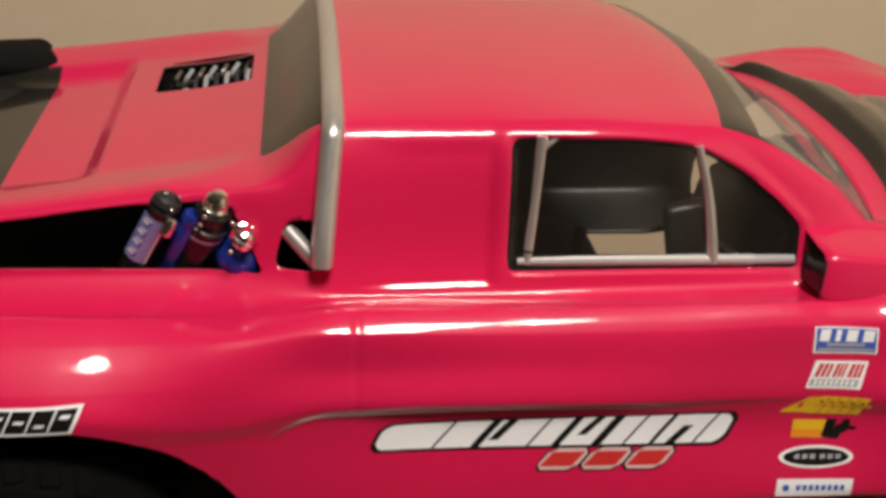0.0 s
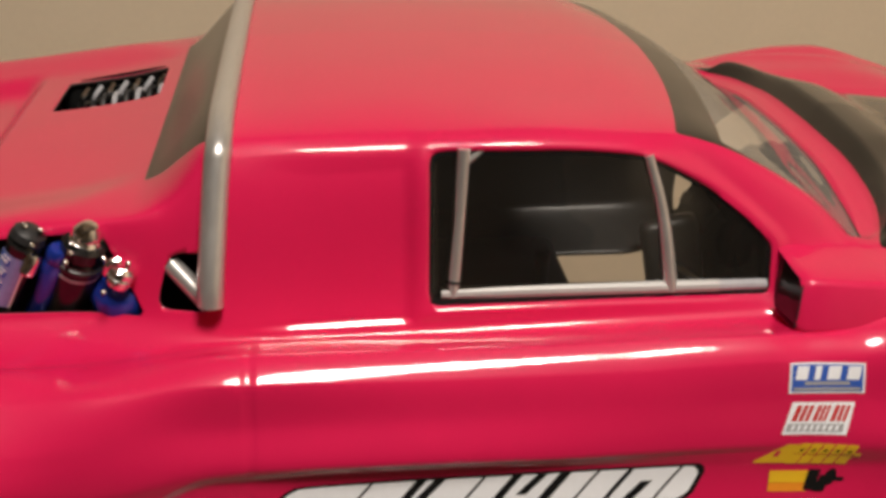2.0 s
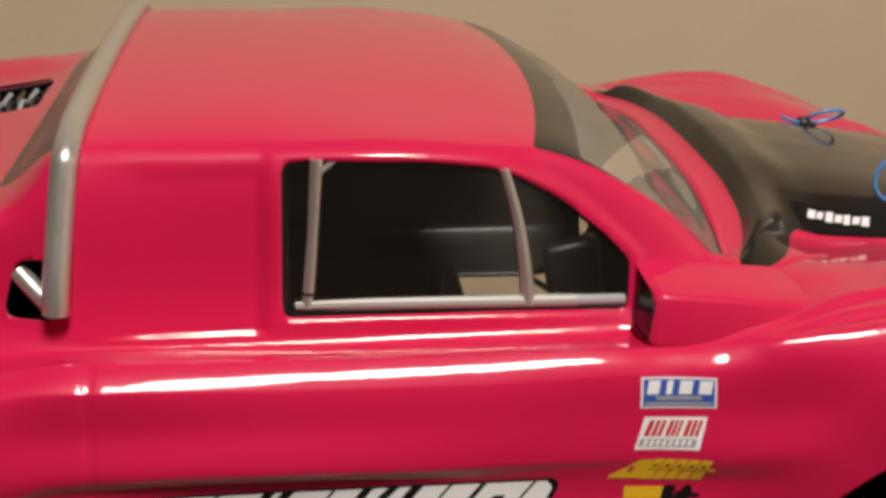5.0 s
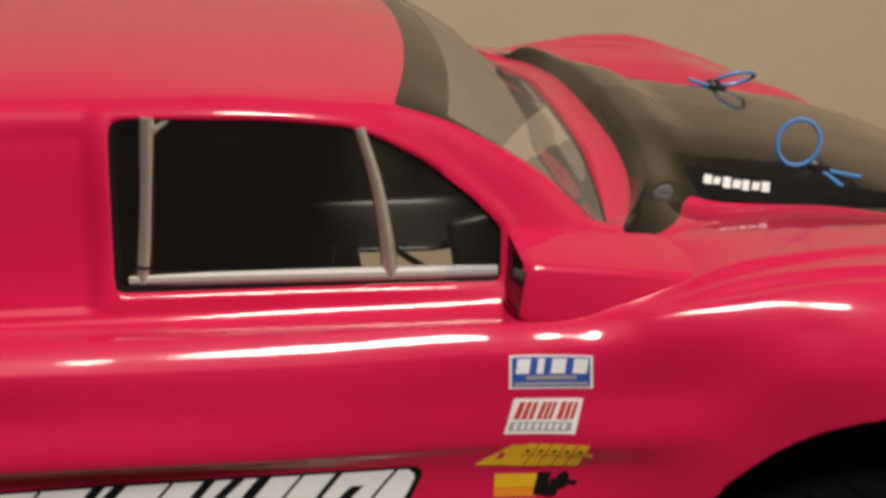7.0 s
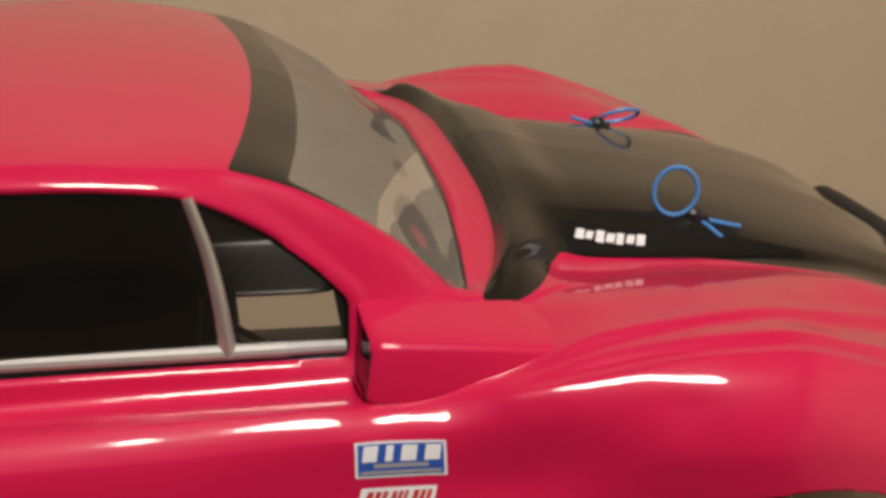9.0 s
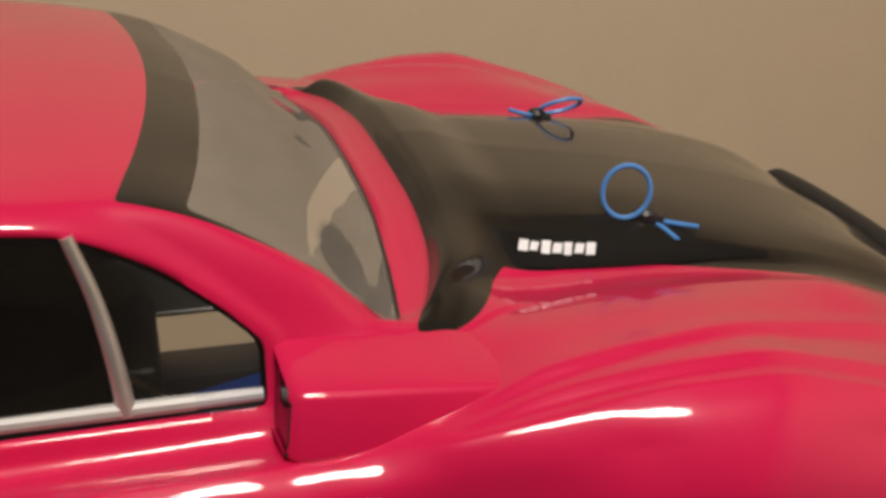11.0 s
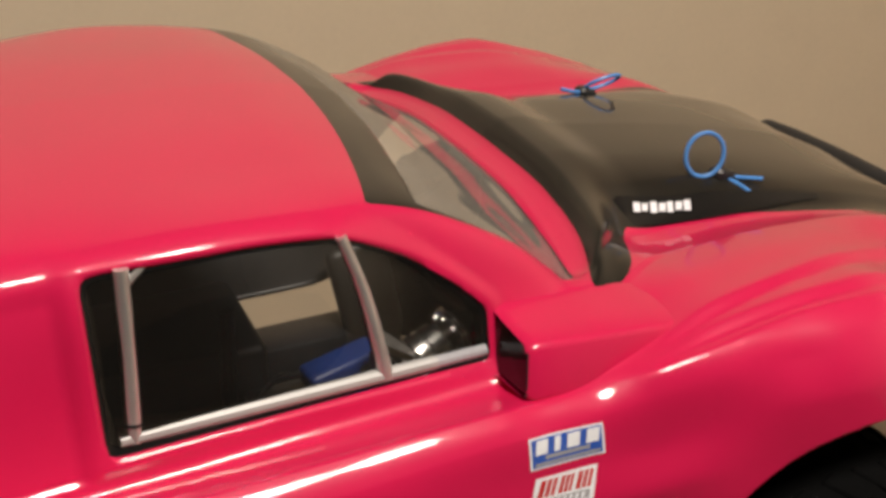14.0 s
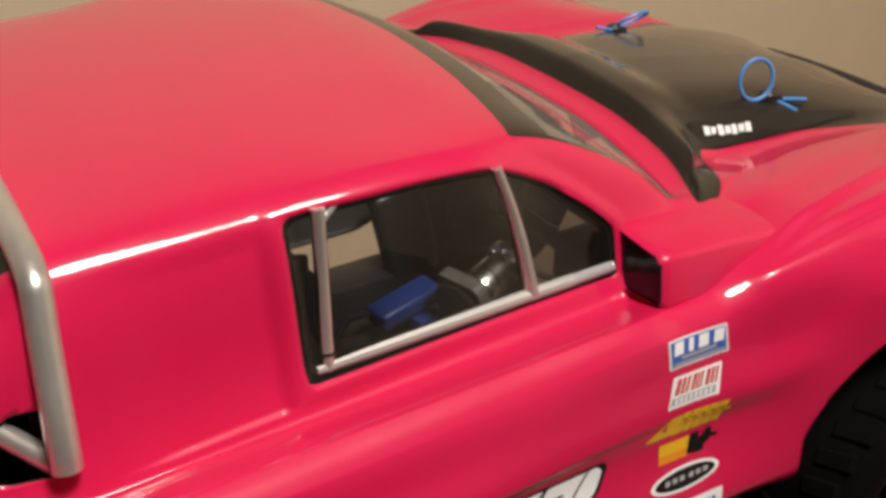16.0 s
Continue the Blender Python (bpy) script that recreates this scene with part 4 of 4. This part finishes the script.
def on_top(x, w):
    k = int(np.clip((x - GRID_X[0]) / 0.002, 0, len(GRID_X) - 2))
    t = (x - GRID_X[k]) / 0.002
    s = GRID_S[k] * (1 - t) + GRID_S[k + 1] * t
    s = s[8 * SUB:][::-1]
    return float(np.interp(w, s[:, 0], s[:, 1]))


def patch(name, corners, mat, parent, lift=0.00015, nu=8, nv=4, label="", top=False, outline=None):
    """A thin sticker with four corners (bottom left, bottom right, top right, top left), laid on the body's side as (along, height)
    or, with top, on the bonnet as (along, half width). outline(u, v): a field that trims its shape."""
    a, b, c, d = [np.array(p, float) for p in corners]
    verts, polys = [], []
    for i in range(nu + 1):
        for j in range(nv + 1):
            u, v = i / nu, j / nv
            p = (a * (1 - u) + b * u) * (1 - v) + (d * (1 - u) + c * u) * v
            if top:
                verts.append((p[0], -p[1], on_top(p[0], p[1]) + lift, u, v))
            else:
                verts.append((p[0], -on_side(p[0], p[1]) - lift, p[1] + lift * 0.3, u, v))
    for i in range(nu):
        for j in range(nv):
            polys.append(([i * (nv + 1) + j, (i + 1) * (nv + 1) + j, (i + 1) * (nv + 1) + j + 1, i * (nv + 1) + j + 1], 0))
    s = Sheet(verts, polys)
    keep = s.cut(lambda q: outline(q[:, 3], q[:, 4])) if outline else s.polys
    v, p, _ = s.mesh(keep)
    return link_mesh(name, [q[:3] for q in v], p, mat, parent, label)


def box(x0, x1, z0, z1, slant=0.0):
    return [(x0, z0), (x1, z0), (x1 + slant, z1), (x0 + slant, z1)]


def inside(quad, u0, u1, v0, v1, slant=0.0):
    """A smaller quad inside a quad, in shares of its width and height."""
    a, b, c, d = [np.array(p, float) for p in quad]

    def at(u, v):
        return tuple((a * (1 - u) + b * u) * (1 - v) + (d * (1 - u) + c * u) * v)
    return [at(u0, v0), at(u1, v0), at(u1 + slant, v1), at(u0 + slant, v1)]


def ellipse(u, v):
    return (u * 2 - 1) ** 2 + (v * 2 - 1) ** 2 - 1


def rounded(r_u, r_v):
    def f(u, v):
        du, dv = np.maximum(np.abs(u - .5) - .5 + r_u, 0) / r_u, np.maximum(np.abs(v - .5) - .5 + r_v, 0) / r_v
        return du ** 2 + dv ** 2 - 1
    return f


# blue sticker with a row of white marks
q = [(.0858, .1328), (.1064, .1322), (.1058, .1405), (.0855, .1411)]
blue = patch("door_sticker", q, WHITE, truck, label="blue and white rectangular sponsor sticker")
patch("blue_field", inside(q, .03, .97, .06, .94), STICKER_BLUE, blue, 0.00025)
for u, wd in ((.07, .16), (.32, .08), (.49, .17), (.75, .17)):
    patch("white_mark", inside(q, u, u + wd, .46, .90, .03), WHITE, blue, 0.00035, 3, 3)
patch("grey_bar", inside(q, .20, .80, .28, .40), STICKER_GREY, blue, 0.00035)
patch("grey_bar", inside(q, .06, .94, .10, .20), STICKER_GREY, blue, 0.00035)

# white slanted sticker with red marks over a dark bar
q = [(.0850, .1213), (.1025, .1208), (.1042, .1298), (.0872, .1303)]
st = patch("door_sticker", q, WHITE, truck, label="slanted white sponsor sticker with red marks")
for u, wd in ((.07, .27), (.40, .21), (.68, .24)):
    patch("red_mark", inside(q, u, u + wd, .42, .90, .03), STICKER_RED, st, 0.00025, 3, 3)
    for m in (.30, .66):
        patch("light_slash", inside(q, u + wd * m, u + wd * (m + .10), .42, .90, .03), WHITE, st, 0.00033, 2, 2)
patch("dark_bar", inside(q, .04, .92, .10, .34), STICKER_GREY, st, 0.00025)
for k in range(8):
    patch("light_mark", inside(q, .10 + k * .098, .10 + k * .098 + .055, .13, .31, .01), WHITE, st, 0.00035, 2, 2)

# yellow cut-out sticker in blocks
yq = [(.0785, .1120), (.1062, .1108), (.1072, .1178), (.0820, .1188)]
st = patch("door_sticker", inside(yq, 0, .36, .05, .95), YELLOW, truck, label="yellow cut-out sponsor sticker", outline=lambda u, v: np.maximum(v - 0.12 - 1.5 * u, u - 0.98))
patch("red_slot", inside(yq, .15, .20, .36, .62), RED, st, 0.00025, 2, 2)
for k in range(5):
    patch("yellow_block", inside(yq, .34 + k * .125, .34 + k * .125 + .112, .50, 1.0, .02), YELLOW, st, 0.00020, 3, 3)
    patch("yellow_block", inside(yq, .32 + k * .125, .32 + k * .125 + .112, .02, .46, .02), YELLOW, st, 0.00020, 3, 3)
    patch("dark_slot", inside(yq, .38 + k * .125, .38 + k * .125 + .035, .62, .74, .01), STICKER_BLACK, st, 0.0003, 2, 2)
patch("yellow_block", inside(yq, .96, 1.03, .45, .62), YELLOW, st, 0.00020, 2, 2)

# orange field with a black cut-out mark
oq = [(.0838, .1032), (.0945, .1028), (.0945, .1092), (.0838, .1096)]
st = patch("door_sticker", oq, ORANGE, truck, label="orange and black sponsor sticker")
patch("yellow_field", inside(oq, 0, 1, .42, .98), YELLOW, st, 0.00025)
kq = [(.0935, .1030), (.1030, .1026), (.1042, .1095), (.0947, .1099)]
patch("black_mark", inside(kq, 0, .36, .05, .95), STICKER_BLACK, st, 0.0003, 4, 4)
patch("black_mark", inside(kq, .30, .62, .0, .70, .1), STICKER_BLACK, st, 0.0004, 4, 4)
patch("black_mark", inside(kq, .52, .88, .25, 1.0), STICKER_BLACK, st, 0.0003, 4, 4, outline=ellipse)
patch("black_mark", inside(kq, .85, 1.10, .45, .62), STICKER_BLACK, st, 0.0003, 3, 2)

# oval black sticker with a white rim
q = [(.0806, .0930), (.1052, .0926), (.1052, .1002), (.0806, .1006)]
st = patch("door_sticker", q, WHITE, truck, nu=28, nv=18, label="black oval sponsor sticker with white rim", outline=ellipse)
patch("black_oval", inside(q, .06, .94, .12, .88), STICKER_BLACK, st, 0.00025, 28, 18, outline=ellipse)
for k in range(6):
    u = .20 + k * .105 + (.03 if k > 2 else 0)
    patch("grey_mark", inside(q, u, u + .07, .42, .62, .01), STICKER_GREY, st, 0.00035, 2, 2)

# white bar sticker with blue and dark marks
q = [(.0810, .0832), (.1062, .0826), (.1062, .0890), (.0810, .0894)]
st = patch("door_sticker", q, WHITE, truck, label="white bar-shaped sponsor sticker with blue marks")
patch("blue_dot", inside(q, .08, .17, .30, .70), STICKER_BLUE, st, 0.00025, 8, 8, outline=ellipse)
for k in range(8):
    patch("blue_mark", inside(q, .26 + k * .083, .26 + k * .083 + .055, .36, .66), STICKER_BLUE, st, 0.00025, 2, 2)
q = [(.0825, .0752), (.1055, .0748), (.1055, .0800), (.0825, .0804)]
st = patch("door_sticker", q, STICKER_BLACK, truck, label="small black sponsor sticker", outline=rounded(.1, .4), nu=16, nv=8)
patch("grey_mark", inside(q, .2, .8, .35, .65), STICKER_GREY, st, 0.00025)

# large slanted white mark on the door, black edged, with a red outlined mark below it
q = [(-.0490, .1022), (.0620, .1012), (.0672, .1130), (-.0445, .1118)]
st = patch("door_emblem", q, STICKER_BLACK, truck, 0.00012, 40, 8, "large slanted white and black door emblem", outline=rounded(.03, .28))
face = patch("white_face", inside(q, .012, .985, .09, .93), WHITE, st, 0.00024, 40, 8, outline=rounded(.03, .30))
# dark slanted bars that break up the white face: start, end, bottom, top, lean
for u0, u1, v0, v1, lean in ((.168, .176, .06, .95, .03), (.275, .300, .06, .97, .03), (.318, .345, .30, .97, .03), (.430, .438, .06, .95, .03), (.500, .524, .06, .97, .03), (.560, .585, .40, .97, .03), (.612, .640, .06, .97, .03), (.700, .708, .06, .95, .03), (.775, .790, .06, .97, .03), (.822, .850, .06, .60, .03), (.900, .908, .06, .95, .03)):
    patch("black_slash", inside(q, u0, u1, v0, v1, lean), STICKER_BLACK, st, 0.00034, 4, 4)
q2 = [(.0010, .0945), (.0430, .0940), (.0470, .1018), (.0050, .1022)]
for k in range(3):
    u0 = .02 + k * .325
    patch("dark_outline", inside(q2, u0 - .012, u0 + .315, .00, 1.0, .05), STICKER_BLACK, st, 0.00040, 6, 4, outline=rounded(.16, .2))
    patch("pale_outline", inside(q2, u0, u0 + .30, .05, .95, .05), PINK, st, 0.00048, 6, 4, outline=rounded(.16, .2))
    patch("red_block", inside(q2, u0 + .03, u0 + .27, .20, .80, .04), STICKER_RED, st, 0.00056, 6, 4)

# rear wing sticker: black blocks with white edges
q = [(-.1665, .1197), (-.1302, .1197), (-.1265, .1275), (-.1628, .1275)]
st = patch("wing_sticker", q, WHITE, truck, 0.00015, 20, 6, "black and white maker's sticker on the rear wing")
for k in range(6):
    patch("black_block", inside(q, .025 + k * .16, .025 + k * .16 + .145, .10, .90), STICKER_BLACK, st, 0.00025, 4, 4)
    patch("white_slash", inside(q, .06 + k * .16, .13 + k * .16, (.46, .30, .60)[k % 3], (.58, .44, .72)[k % 3], .01), WHITE, st, 0.00035, 2, 2)

# raised strip along the bonnet's edge, with a white mark
def strip():
    verts, polys = [], []
    n, m = 60, 6
    for i in range(n + 1):
        u = i / n
        x = .1490 + .076 * u
        end = math.sqrt(max(0.0, 1 - (1 - min(u / 0.05, 1)) ** 2)) * (1 - 0.75 * float(step(.45, 1.0, u)))
        mid, half = .0518 + .003 * u, .0038 * max(end, 0.02)
        for j in range(m + 1):
            v = j / m
            w = mid + half - 2 * half * v
            lift = 0.0003 + (0.0004 + 0.0013 * v) * end
            verts.append((x, -w, on_top(x, w) + lift))
    for i in range(n):
        for j in range(m):
            polys.append((i * (m + 1) + j, (i + 1) * (m + 1) + j, (i + 1) * (m + 1) + j + 1, i * (m + 1) + j + 1))
    ob = link_mesh("bonnet_strip", verts, polys, STICKER_BLACK, truck, "glossy black strip with a white mark along the bonnet edge")
    for k in range(7):
        x0 = .1552 + k * .00300
        x1 = x0 + (.0025, .0021, .0024)[k % 3]
        lo, hi = (0.36, 0.40, 0.34, 0.38, 0.34, 0.40, 0.36)[k], (0.70, 0.66, 0.72, 0.66, 0.70, 0.68, 0.72)[k]
        lean = .0012
        vs = []
        for x, f in ((x0, lo), (x1, lo), (x1 + lean, hi), (x0 + lean, hi)):
            u = (x - .149) / .076
            mid = .0518 + .003 * u
            w = mid + .0038 - .0076 * f
            vs.append((x, -w, on_top(x, w) + 0.0014 + 0.0013 * f))
        link_mesh("white_mark", vs, [(0, 1, 2, 3)], WHITE, ob, smooth=False)


strip()
